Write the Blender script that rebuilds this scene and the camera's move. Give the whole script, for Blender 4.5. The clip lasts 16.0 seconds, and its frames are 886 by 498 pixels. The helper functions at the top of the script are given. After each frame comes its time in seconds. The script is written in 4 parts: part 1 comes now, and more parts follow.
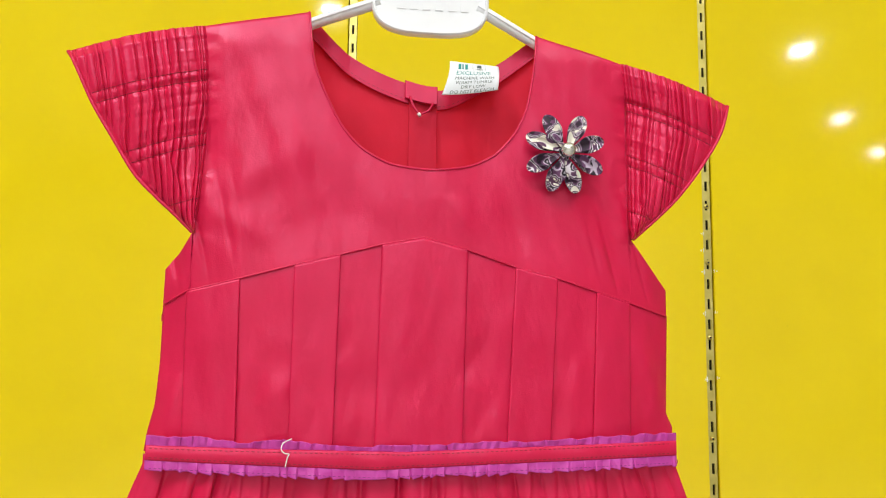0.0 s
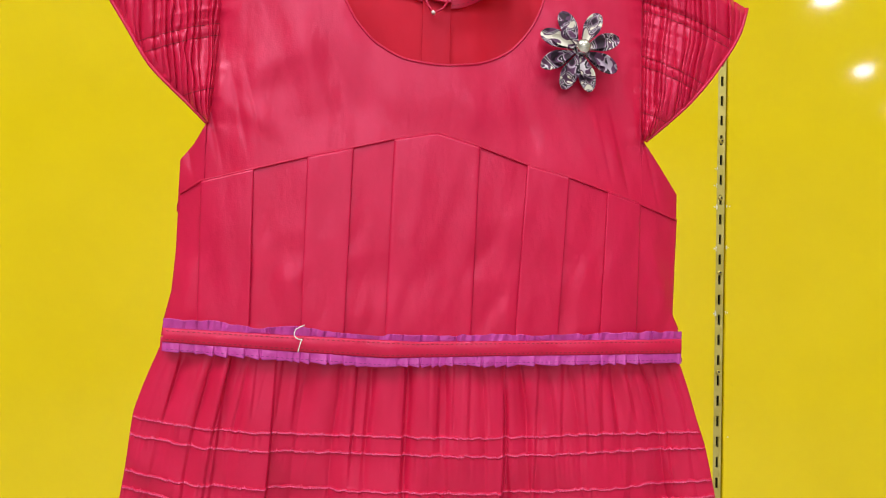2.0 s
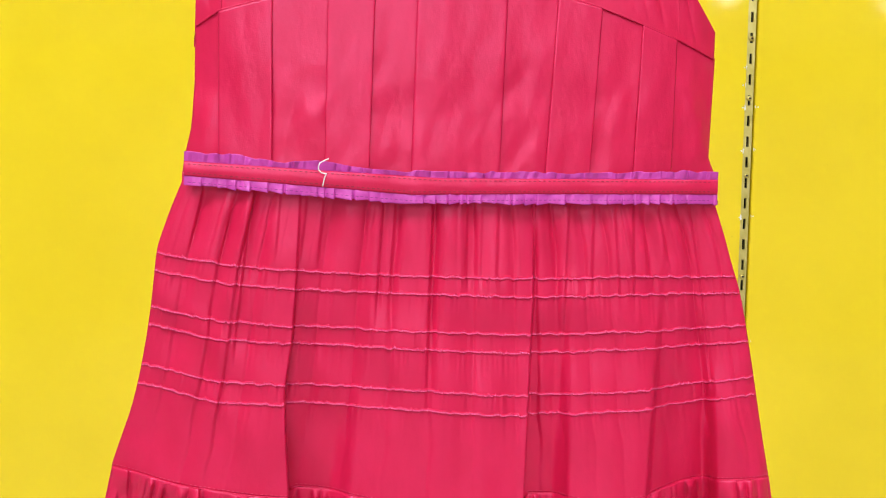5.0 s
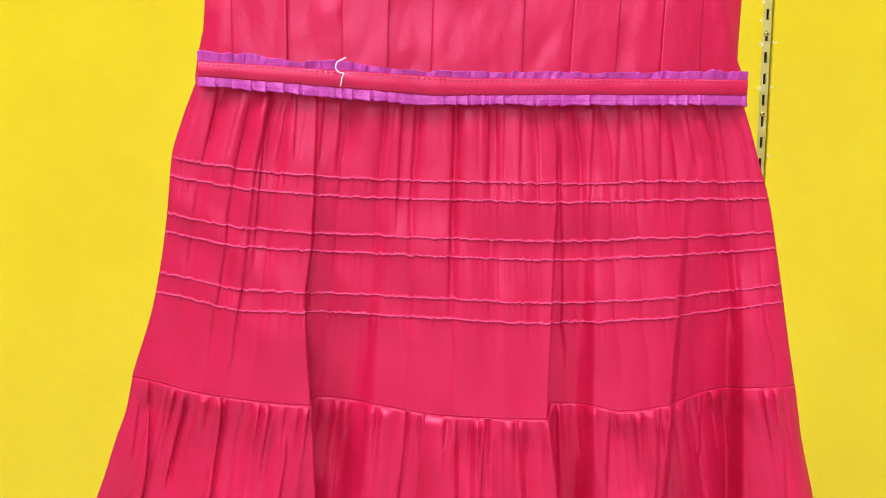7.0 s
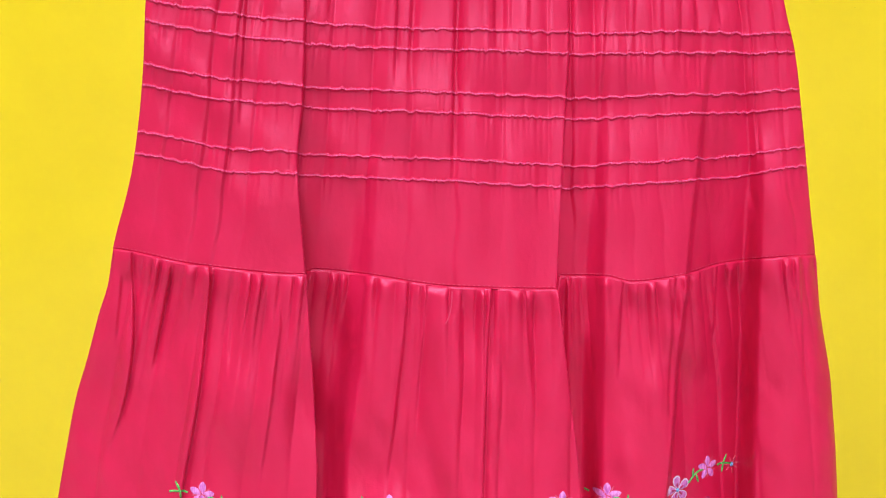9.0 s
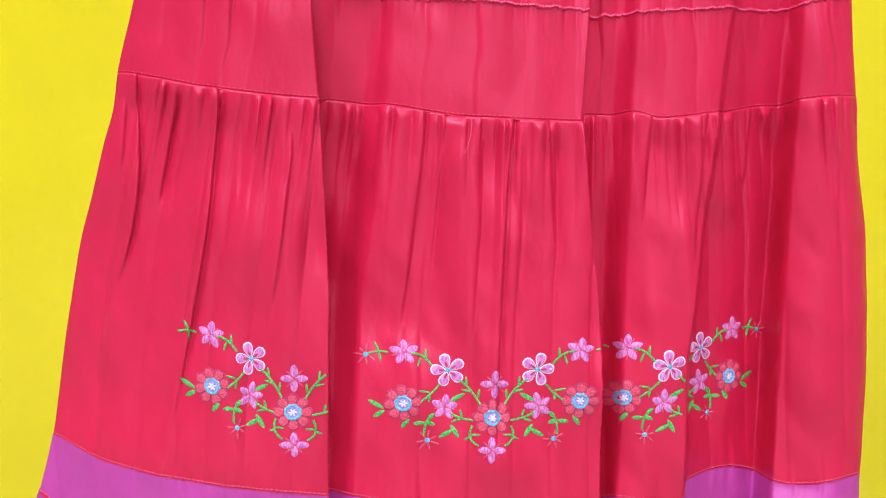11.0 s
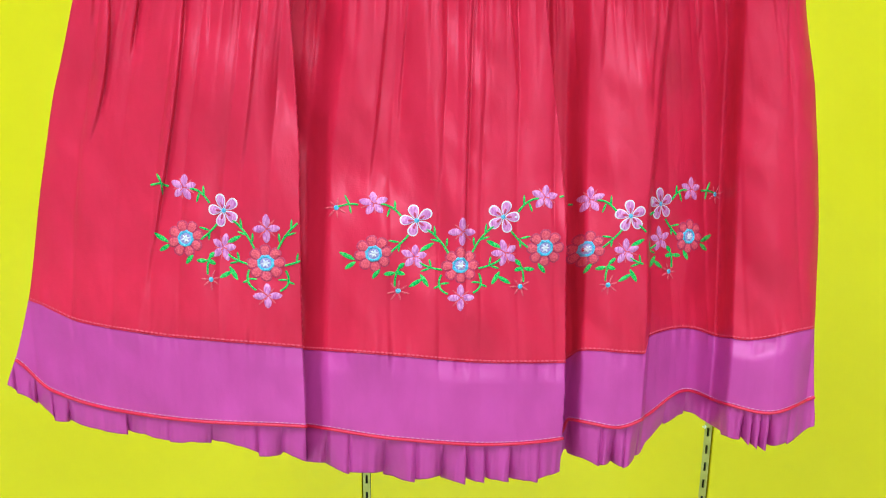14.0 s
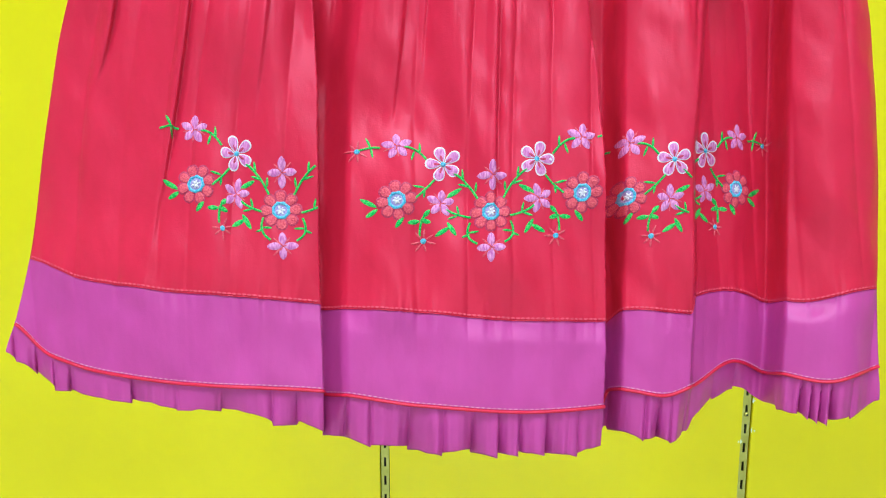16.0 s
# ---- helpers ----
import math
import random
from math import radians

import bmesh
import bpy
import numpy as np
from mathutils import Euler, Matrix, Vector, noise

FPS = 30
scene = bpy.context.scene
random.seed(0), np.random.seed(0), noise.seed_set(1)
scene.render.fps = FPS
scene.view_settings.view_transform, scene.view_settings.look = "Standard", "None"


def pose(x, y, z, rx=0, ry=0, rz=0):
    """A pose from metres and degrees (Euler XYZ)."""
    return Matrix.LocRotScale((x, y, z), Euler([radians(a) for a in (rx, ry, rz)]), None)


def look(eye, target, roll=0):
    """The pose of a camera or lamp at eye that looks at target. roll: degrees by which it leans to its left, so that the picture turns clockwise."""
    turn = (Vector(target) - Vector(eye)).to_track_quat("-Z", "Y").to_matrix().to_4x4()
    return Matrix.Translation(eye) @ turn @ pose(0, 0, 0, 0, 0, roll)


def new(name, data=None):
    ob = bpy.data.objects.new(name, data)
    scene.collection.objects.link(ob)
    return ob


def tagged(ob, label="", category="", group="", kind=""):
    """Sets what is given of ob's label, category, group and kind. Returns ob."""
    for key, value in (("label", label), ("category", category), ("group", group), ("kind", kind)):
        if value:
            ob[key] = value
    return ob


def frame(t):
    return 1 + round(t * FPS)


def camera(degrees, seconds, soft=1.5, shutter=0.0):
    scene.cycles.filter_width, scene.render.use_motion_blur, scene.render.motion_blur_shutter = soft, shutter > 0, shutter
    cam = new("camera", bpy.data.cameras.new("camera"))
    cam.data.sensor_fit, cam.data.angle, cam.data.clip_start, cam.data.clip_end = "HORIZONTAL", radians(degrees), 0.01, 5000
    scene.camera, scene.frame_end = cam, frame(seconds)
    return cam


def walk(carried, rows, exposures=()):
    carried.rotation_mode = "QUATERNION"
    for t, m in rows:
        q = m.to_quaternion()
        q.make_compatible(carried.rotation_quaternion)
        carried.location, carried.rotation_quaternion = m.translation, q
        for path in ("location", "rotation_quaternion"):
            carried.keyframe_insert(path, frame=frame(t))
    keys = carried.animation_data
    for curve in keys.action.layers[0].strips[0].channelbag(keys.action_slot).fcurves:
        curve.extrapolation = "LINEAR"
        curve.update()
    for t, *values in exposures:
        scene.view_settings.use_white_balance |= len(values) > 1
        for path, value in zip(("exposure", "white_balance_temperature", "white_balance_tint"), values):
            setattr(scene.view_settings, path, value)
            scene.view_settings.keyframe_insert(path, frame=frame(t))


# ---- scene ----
cam = camera(64.4, 16.0, soft=1.1)
PATH = [
    (0, (0.00868, -0.33441, -0.04262), (0.01580, 0.65935, 0.06872), 0.831),
    (0.5, (0.00945, -0.33588, -0.05051), (0.01624, 0.65922, 0.04815), 0.589),
    (1, (0.01007, -0.33690, -0.05952), (0.01227, 0.66006, 0.01841), 0.988),
    (1.5, (0.01114, -0.33652, -0.06372), (0.00900, 0.66187, -0.00699), 1.593),
    (2, (0.00929, -0.33501, -0.06987), (0.00199, 0.66402, -0.02641), 1.801),
    (2.5, (0.00688, -0.33196, -0.07887), (-0.00054, 0.66745, -0.04538), 1.707),
    (3, (0.00727, -0.32808, -0.08796), (-0.00301, 0.67140, -0.05747), 1.475),
    (3.5, (0.00979, -0.32662, -0.09741), (-0.01022, 0.67302, -0.07931), 1.247),
    (4, (0.00654, -0.32547, -0.10663), (-0.01855, 0.67421, -0.10384), 1.718),
    (6.5, (0.00335, -0.32120, -0.13992), (-0.02941, 0.67538, -0.21585), 0.856),
    (7, (-0.00190, -0.31881, -0.14860), (-0.03581, 0.67720, -0.23113), 0.863),
    (7.5, (-0.00377, -0.31839, -0.15670), (-0.03183, 0.67612, -0.25743), 0.770),
    (8, (-0.00216, -0.31475, -0.16646), (-0.02437, 0.67824, -0.28252), 0.725),
    (8.5, (-0.00749, -0.30554, -0.17886), (-0.03139, 0.68542, -0.31088), 0.683),
    (9, (-0.00791, -0.30153, -0.18923), (-0.02557, 0.68639, -0.34322), 0.495),
    (11.5, (-0.01218, -0.29603, -0.26101), (-0.04535, 0.68054, -0.47363), 1.243),
    (12, (-0.01370, -0.29373, -0.27274), (-0.02905, 0.68156, -0.49314), 1.300),
    (12.5, (-0.00619, -0.30024, -0.28286), (-0.02058, 0.67621, -0.49814), 1.118),
    (13, (-0.00537, -0.31150, -0.28579), (-0.02001, 0.66473, -0.50206), 0.760),
    (13.5, (-0.00617, -0.31775, -0.29769), (-0.01502, 0.66081, -0.50348), 0.436),
    (14, (-0.00341, -0.32054, -0.30948), (-0.00670, 0.65770, -0.51696), 0.607),
    (14.5, (-0.00380, -0.32270, -0.31825), (-0.00558, 0.65589, -0.52404), 0.903),
    (15, (-0.00676, -0.31829, -0.33410), (-0.01850, 0.66728, -0.50293), 0.336),
    (15.5, (-0.00724, -0.30965, -0.34387), (-0.03281, 0.67929, -0.48997), 0.021),
    (16, (-0.00852, -0.30359, -0.35318), (-0.03551, 0.68402, -0.50776), -0.038),
]
walk(cam, [(t, look(eye, target, roll)) for t, eye, target, roll in PATH],
     exposures=[(0,-0.36,6400,4),(1,-0.41,6400,5),(3.1,-0.46,6400,6),(3.7,-0.30,6250,8),(6.5,-0.09,5750,12),(9,-0.05,5750,12),(11.4,0.0,5450,-16),(12.3,0.0,5050,-38),(16,0.02,5150,-35)])

# ---- light ----
ROOM_X, ROOM_BACK, WALL_Y, FLOOR_Z, CEIL_Z = 6.0, -7.5, 0.555, -1.25, 2.0
world = bpy.data.worlds.new("world")
scene.world = world
world.use_nodes = True
world.node_tree.nodes["Background"].inputs[0].default_value = (1, 0.98, 0.95, 1)
world.node_tree.nodes["Background"].inputs[1].default_value = 0.05


def lamp(name, at, size, watts, color=(1, 0.97, 0.92)):
    data = bpy.data.lights.new(name, "AREA")
    data.shape, data.size, data.energy, data.color = "SQUARE", size, watts, color
    ob = new(name, data)
    ob.matrix_world = Matrix.Translation(at)
    return ob


# Wide six are added fill for the dress; the wall mirrors the small five.
PANELS_AND_FILL = [(-1.25, -1.5, 0.60, 58), (0.1, -1.9, 0.60, 36), (1.35, -1.2, 0.60, 17), (-1.15, -5.6, 0.90, 78), (0.0, -5.6, 0.90, 70), (1.15, -5.6, 0.90, 56), (2.6, -3.4, 0.11, 9), (3.8, -5.0, 0.11, 7), (4.9, -6.2, 0.11, 7), (2.3, -4.9, 0.11, 7), (-0.7, -2.9, 0.11, 7)]
for px, py, wide, watts in PANELS_AND_FILL:
    lamp("shop_or_fill_light", (px, py, CEIL_Z - 0.022), wide, watts)


# ---- materials ----
def nodes_of(name):
    m = bpy.data.materials.new(name)
    m.use_nodes = True
    nt = m.node_tree
    return m, nt, nt.nodes["Principled BSDF"]


def mix_noise(nt, a, b, scale, detail=4, lo=0.35, hi=0.65, stretch=(1, 1, 1)):
    """A colour that wanders between a and b with noise of the given scale."""
    tc = nt.nodes.new("ShaderNodeTexCoord")
    mp = nt.nodes.new("ShaderNodeMapping")
    mp.inputs["Scale"].default_value = stretch
    no = nt.nodes.new("ShaderNodeTexNoise")
    no.inputs["Scale"].default_value, no.inputs["Detail"].default_value = scale, detail
    rp = nt.nodes.new("ShaderNodeValToRGB")
    rp.color_ramp.elements[0].position, rp.color_ramp.elements[1].position = lo, hi
    rp.color_ramp.elements[0].color, rp.color_ramp.elements[1].color = (*a, 1), (*b, 1)
    nt.links.new(tc.outputs["Object"], mp.inputs["Vector"])
    nt.links.new(mp.outputs["Vector"], no.inputs["Vector"])
    nt.links.new(no.outputs["Fac"], rp.inputs["Fac"])
    return rp.outputs["Color"], no.outputs["Fac"], mp


def fabric(name, a, b, rough=0.36, gloss=0.72, tint=(1.0, 0.55, 0.90), weave=0.25, wrinkle=0.55, sheer=0.22):
    """Cotton satin: deep dye below, a soft pale sheen of the floats above, fine weave and soft wrinkles."""
    m, nt, p = nodes_of(name)
    col, _, mp = mix_noise(nt, a, b, 90, 6, 0.3, 0.7, (1, 1, 0.5))
    nt.links.new(col, p.inputs["Base Color"])
    p.inputs["Specular IOR Level"].default_value = gloss
    p.inputs["Specular Tint"].default_value = (*tint, 1)
    where = mp.inputs["Vector"].links[0].from_socket

    def grain(stretch, scale, detail):
        mq = nt.nodes.new("ShaderNodeMapping")
        mq.inputs["Scale"].default_value = stretch
        nt.links.new(where, mq.inputs["Vector"])
        no = nt.nodes.new("ShaderNodeTexNoise")
        no.inputs["Scale"].default_value, no.inputs["Detail"].default_value = scale, detail
        nt.links.new(mq.outputs["Vector"], no.inputs["Vector"])
        return no.outputs["Fac"]

    def relief(height, strength, distance, below=None):
        bump = nt.nodes.new("ShaderNodeBump")
        bump.inputs["Strength"].default_value, bump.inputs["Distance"].default_value = strength, distance
        nt.links.new(height, bump.inputs["Height"])
        if below:
            nt.links.new(below, bump.inputs["Normal"])
        return bump.outputs["Normal"]

    worn = nt.nodes.new("ShaderNodeMapRange")
    worn.inputs["To Min"].default_value, worn.inputs["To Max"].default_value = rough - 0.05, rough + 0.06
    nt.links.new(grain((1, 1, 0.6), 40, 4), worn.inputs["Value"])
    nt.links.new(worn.outputs["Result"], p.inputs["Roughness"])
    add = nt.nodes.new("ShaderNodeMath")
    nt.links.new(grain((2600, 2600, 700), 1.0, 2), add.inputs[0])
    nt.links.new(grain((700, 700, 2600), 1.0, 2), add.inputs[1])
    fine = relief(add.outputs[0], weave, 0.0002)
    small = relief(grain((1, 1, 0.45), 150, 2), wrinkle * 0.5, 0.0016, fine)
    nt.links.new(relief(grain((1, 1, 0.4), 45, 1), wrinkle, 0.005, small), p.inputs["Normal"])
    # thin cloth lets some light through
    thin = nt.nodes.new("ShaderNodeBsdfTranslucent")
    nt.links.new(col, thin.inputs["Color"])
    both = nt.nodes.new("ShaderNodeMixShader")
    both.inputs[0].default_value = sheer
    nt.links.new(p.outputs[0], both.inputs[1])
    nt.links.new(thin.outputs[0], both.inputs[2])
    nt.links.new(both.outputs[0], nt.nodes["Material Output"].inputs["Surface"])
    return m


def plain(name, a, b=None, rough=0.5, metal=0.0, scale=20, bump=0.0, coat=0.0, stretch=(1, 1, 1)):
    m, nt, p = nodes_of(name)
    col, fac, _ = mix_noise(nt, a, b or a, scale, 5, stretch=stretch)
    nt.links.new(col, p.inputs["Base Color"])
    p.inputs["Roughness"].default_value, p.inputs["Metallic"].default_value = rough, metal
    p.inputs["Coat Weight"].default_value, p.inputs["Coat Roughness"].default_value = coat, 0.05
    if bump:
        bp = nt.nodes.new("ShaderNodeBump")
        bp.inputs["Strength"].default_value, bp.inputs["Distance"].default_value = bump, 0.002
        nt.links.new(fac, bp.inputs["Height"])
        nt.links.new(bp.outputs["Normal"], p.inputs["Normal"])
    return m


RED = fabric("red_satin", (0.700, 0.010, 0.074), (0.750, 0.014, 0.090))
RED_IN = fabric("red_inside", (0.74, 0.014, 0.05), (0.78, 0.018, 0.06), rough=0.6, gloss=0.5, sheer=0.42)
PURPLE = fabric("purple_satin", (0.58, 0.055, 0.40), (0.64, 0.065, 0.46), rough=0.44, tint=(1.0, 0.70, 1.0))
STITCH = plain("red_thread", (0.82, 0.085, 0.21), (0.70, 0.045, 0.14), 0.6, scale=900)
YELLOW = plain("yellow_laminate", (0.80, 0.62, 0.006), (0.83, 0.65, 0.008), 0.06, scale=6, bump=0.012)
WHITE_PL = plain("white_plastic", (0.78, 0.79, 0.88), (0.83, 0.84, 0.92), 0.3, scale=40)
PAINT = plain("offwhite_paint", (0.62, 0.61, 0.58), (0.70, 0.68, 0.65), 0.8, scale=3)
TILE = plain("floor_vinyl", (0.34, 0.33, 0.32), (0.42, 0.41, 0.39), 0.38, scale=8)
STRIP = plain("strip_metal", (0.55, 0.47, 0.12), (0.66, 0.57, 0.2), 0.35, 0.6, scale=60)
DARK = plain("slot_dark", (0.012, 0.011, 0.008), (0.02, 0.018, 0.012), 0.8)
CHIP = plain("white_glue", (0.75, 0.74, 0.66), (0.85, 0.84, 0.8), 0.7, scale=300)
PEARL = plain("silver_pearl", (0.75, 0.75, 0.76), (0.9, 0.9, 0.9), 0.15, 0.9, scale=300)
DARKRED = plain("crimson_thread", (0.30, 0.006, 0.03), (0.4, 0.01, 0.04), 0.6, scale=500)
THREAD_W = plain("white_thread", (0.8, 0.78, 0.8), None, 0.6)


# ---- mesh helpers ----
def part(name, bm, material, parent=None, label=""):
    me = bpy.data.meshes.new(name)
    bm.to_mesh(me)
    bm.free()
    me.materials.append(material)
    ob = new(name, me)
    ob.parent = parent
    if label:
        ob["label"] = label
    return ob


def raw(name, verts, faces, material, parent=None, label="", smooth=True):
    me = bpy.data.meshes.new(name)
    me.from_pydata(np.asarray(verts).tolist(), [], np.asarray(faces).tolist() if isinstance(faces, np.ndarray) else faces)
    me.materials.append(material)
    if smooth:
        me.polygons.foreach_set("use_smooth", [True] * len(me.polygons))
    me.update()
    ob = new(name, me)
    ob.parent = parent
    if label:
        ob["label"] = label
    return ob


def sheet(name, s, d, z, material, parent, label="", thick=0.0):
    """A cloth sheet from 2D arrays of width, depth and height; with thick, a closed one."""
    nv, nu = s.shape
    idx = np.arange(nv * nu).reshape(nv, nu)
    quads = np.stack([idx[:-1, :-1], idx[:-1, 1:], idx[1:, 1:], idx[1:, :-1]], -1).reshape(-1, 4)
    verts = np.stack([s, d, z], -1).reshape(-1, 3)
    if thick:
        n = nv * nu
        rim = np.concatenate([idx[0, :], idx[1:, -1], idx[-1, -2::-1], idx[-2:0:-1, 0]])
        nxt = np.roll(rim, -1)
        quads = np.concatenate([quads, quads[:, ::-1] + n, np.stack([nxt, rim, rim + n, nxt + n], -1)])
        verts = np.concatenate([verts, verts + np.array([0, thick, 0])])
    return raw(name, verts, quads, material, parent, label)


def box(name, lo, hi, material, parent=None, label="", bevel=0.0):
    bm = bmesh.new()
    bmesh.ops.create_cube(bm, size=1)
    for v in bm.verts:
        v.co = Vector([(a + b) / 2 + c * (b - a) for a, b, c in zip(lo, hi, v.co)])
    if bevel:
        bmesh.ops.bevel(bm, geom=bm.edges[:], offset=bevel, segments=2, affect="EDGES")
    return part(name, bm, material, parent, label)


def tube(name, pts, r, material, parent=None, label="", sides=8):
    """A round cord through the points."""
    pts = np.asarray(pts, float)
    tan = np.gradient(pts, axis=0)
    tan /= np.linalg.norm(tan, axis=1)[:, None] + 1e-12
    side = np.cross(tan, (0.03, 1, 0.05))
    side /= np.linalg.norm(side, axis=1)[:, None] + 1e-12
    up = np.cross(side, tan)
    ang = np.linspace(0, 2 * np.pi, sides, endpoint=False)
    rr = np.broadcast_to(np.asarray(r, float), (len(pts),))
    ring = pts[:, None] + rr[:, None, None] * (np.cos(ang)[None, :, None] * side[:, None] + np.sin(ang)[None, :, None] * up[:, None])
    n, k = len(pts), sides
    faces = [(i * k + j, i * k + (j + 1) % k, (i + 1) * k + (j + 1) % k, (i + 1) * k + j) for i in range(n - 1) for j in range(k)]
    faces += [tuple(range(k))[::-1], tuple(range((n - 1) * k, n * k))]
    return raw(name, ring.reshape(-1, 3), faces, material, parent, label)


def smooth(a, b, x):
    t = np.clip((x - a) / (b - a), 0, 1)
    return t * t * (3 - 2 * t)


def noise1(x, seed):
    """Smooth noise in one dimension, -1 to 1, one hill about every unit."""
    table = np.random.RandomState(seed).uniform(-1, 1, 512)
    i = np.floor(x).astype(int)
    t = x - i
    t = t * t * (3 - 2 * t)
    return table[i % 512] * (1 - t) + table[(i + 1) % 512] * t


def noise2(x, y, seed):
    table = np.random.RandomState(seed).uniform(-1, 1, (64, 64))
    i, j = np.floor(x).astype(int), np.floor(y).astype(int)
    t, u = x - i, y - j
    t, u = t * t * (3 - 2 * t), u * u * (3 - 2 * u)
    a = table[i % 64, j % 64] * (1 - t) + table[(i + 1) % 64, j % 64] * t
    b = table[i % 64, (j + 1) % 64] * (1 - t) + table[(i + 1) % 64, (j + 1) % 64] * t
    return a * (1 - u) + b * u


def curve(points):
    """A smooth function through (x, y) pairs with rising x, without overshoot."""
    xs, ys = np.array([p[0] for p in points], float), np.array([p[1] for p in points], float)
    m = np.diff(ys) / np.diff(xs)
    slope = np.concatenate([[m[0]], np.where(m[:-1] * m[1:] > 0, 2 * m[:-1] * m[1:] / (m[:-1] + m[1:] + 1e-12 * np.sign(m[1:] + 1e-30)), 0), [m[-1]]])

    def at(x):
        x = np.asarray(x, float)
        i = np.clip(np.searchsorted(xs, x) - 1, 0, len(xs) - 2)
        h = xs[i + 1] - xs[i]
        t = np.clip((x - xs[i]) / h, 0, 1)
        return ((1 + 2 * t) * (1 - t) ** 2 * ys[i] + t * (1 - t) ** 2 * h * slope[i] + t * t * (3 - 2 * t) * ys[i + 1] + t * t * (t - 1) * h * slope[i + 1])
    return at


def lines(points):
    xs, ys = [p[0] for p in points], [p[1] for p in points]
    return lambda x: np.interp(x, xs, ys)


# ---- the shop corner: walls, floor, ceiling ----
T = 0.1
floor = tagged(box("floor", (-ROOM_X, ROOM_BACK, FLOOR_Z - T), (ROOM_X, WALL_Y + 0.1, FLOOR_Z), TILE), "pale grey vinyl shop floor", "floor", kind="structure")
ceiling = tagged(box("ceiling", (-ROOM_X, ROOM_BACK, CEIL_Z), (ROOM_X, WALL_Y + 0.1, CEIL_Z + T), PAINT), "off-white painted shop ceiling", "ceiling", kind="structure")
tagged(box("wall_west", (-ROOM_X - T, ROOM_BACK, FLOOR_Z), (-ROOM_X, WALL_Y + 0.1, CEIL_Z), PAINT), "plain off-white painted wall", "wall", kind="structure")
tagged(box("wall_east", (ROOM_X, ROOM_BACK, FLOOR_Z), (ROOM_X + T, WALL_Y + 0.1, CEIL_Z), PAINT), "plain off-white painted wall", "wall", kind="structure")
tagged(box("wall_south", (-ROOM_X, ROOM_BACK - T, FLOOR_Z), (ROOM_X, ROOM_BACK, CEIL_Z), PAINT), "plain off-white painted wall", "wall", kind="structure")
wall = tagged(box("wall_north", (-ROOM_X, WALL_Y + 0.02, FLOOR_Z), (ROOM_X, WALL_Y + 0.12, CEIL_Z), DARK), "glossy yellow laminate display wall with slotted metal strips", "wall", kind="structure")
STRIP_X = (-0.108, 0.354)
SW = 0.0062
edges = [-ROOM_X, STRIP_X[0], STRIP_X[1], ROOM_X]
for a, b in zip(edges[:-1], edges[1:]):
    box("panel", (a + (SW if a > -ROOM_X else 0), WALL_Y, FLOOR_Z), (b - (SW if b < ROOM_X else 0), WALL_Y + 0.018, CEIL_Z), YELLOW, wall, bevel=0.0008)


def slotted_strip(x):
    """A slotted upright: a thin plate with a column of slots, dark behind, with folded lips."""
    pitch, sh, sw, w = 0.0254, 0.0125, 0.0016, SW - 0.0012
    verts, faces = [], []

    def quad(x0, x1, z0, z1, y):
        n = len(verts)
        verts.extend([(x0, y, z0), (x1, y, z0), (x1, y, z1), (x0, y, z1)])
        faces.append((n, n + 1, n + 2, n + 3))

    y = WALL_Y + 0.004
    z = 0.373 - 63 * pitch
    while z < CEIL_Z - pitch:
        quad(-w, -sw, z - pitch / 2, z + pitch / 2, y)
        quad(sw, w, z - pitch / 2, z + pitch / 2, y)
        quad(-sw, sw, z + sh / 2, z + pitch - sh / 2, y)
        for e in (-sw, sw):
            n = len(verts)
            verts.extend([(e, y, z - sh / 2), (e, y + 0.003, z - sh / 2), (e, y + 0.003, z + sh / 2), (e, y, z + sh / 2)])
            faces.append((n, n + 1, n + 2, n + 3))
        z += pitch
    ob = raw("slotted_strip", [(a + x, b, c) for a, b, c in verts], faces, STRIP, wall, "narrow slotted metal strip, worn", smooth=False)
    return ob


for x in STRIP_X:
    slotted_strip(x)

# ---- the dress ----
dress = tagged(new("girls_dress"), "red satin girls' dress with purple trim and embroidered flowers", "dress")
TURN = math.atan(0.1)
dress.matrix_world = pose(0, 0, 0, 0, 0, math.degrees(TURN))
REACH = 0.33


def lay(s, z, d):
    """Cloth that recedes spreads in width and height."""
    k = d / REACH
    return s * (1 + k), d, z + (0.4 * z + 0.04) * k


def edge_back(s, half, amount=0.012):
    return 0.04 * s + amount * np.clip(np.abs(s) / half, 0, 1.05) ** 6


def knife(s, seed, width):
    """Pleats laid over one another: slow rise, sudden drop."""
    w = s / width + 1.0 * noise1(s / width * 0.45, seed)
    k = np.floor(w)
    f = w - k
    f = np.where(np.sin(k * 7.31 + seed) > 0.2, 1 - f, f)
    size = 0.35 + 0.65 * np.abs(np.sin(k * 12.9898 + seed))
    return size * f * (1 - smooth(0.86, 1.0, f))


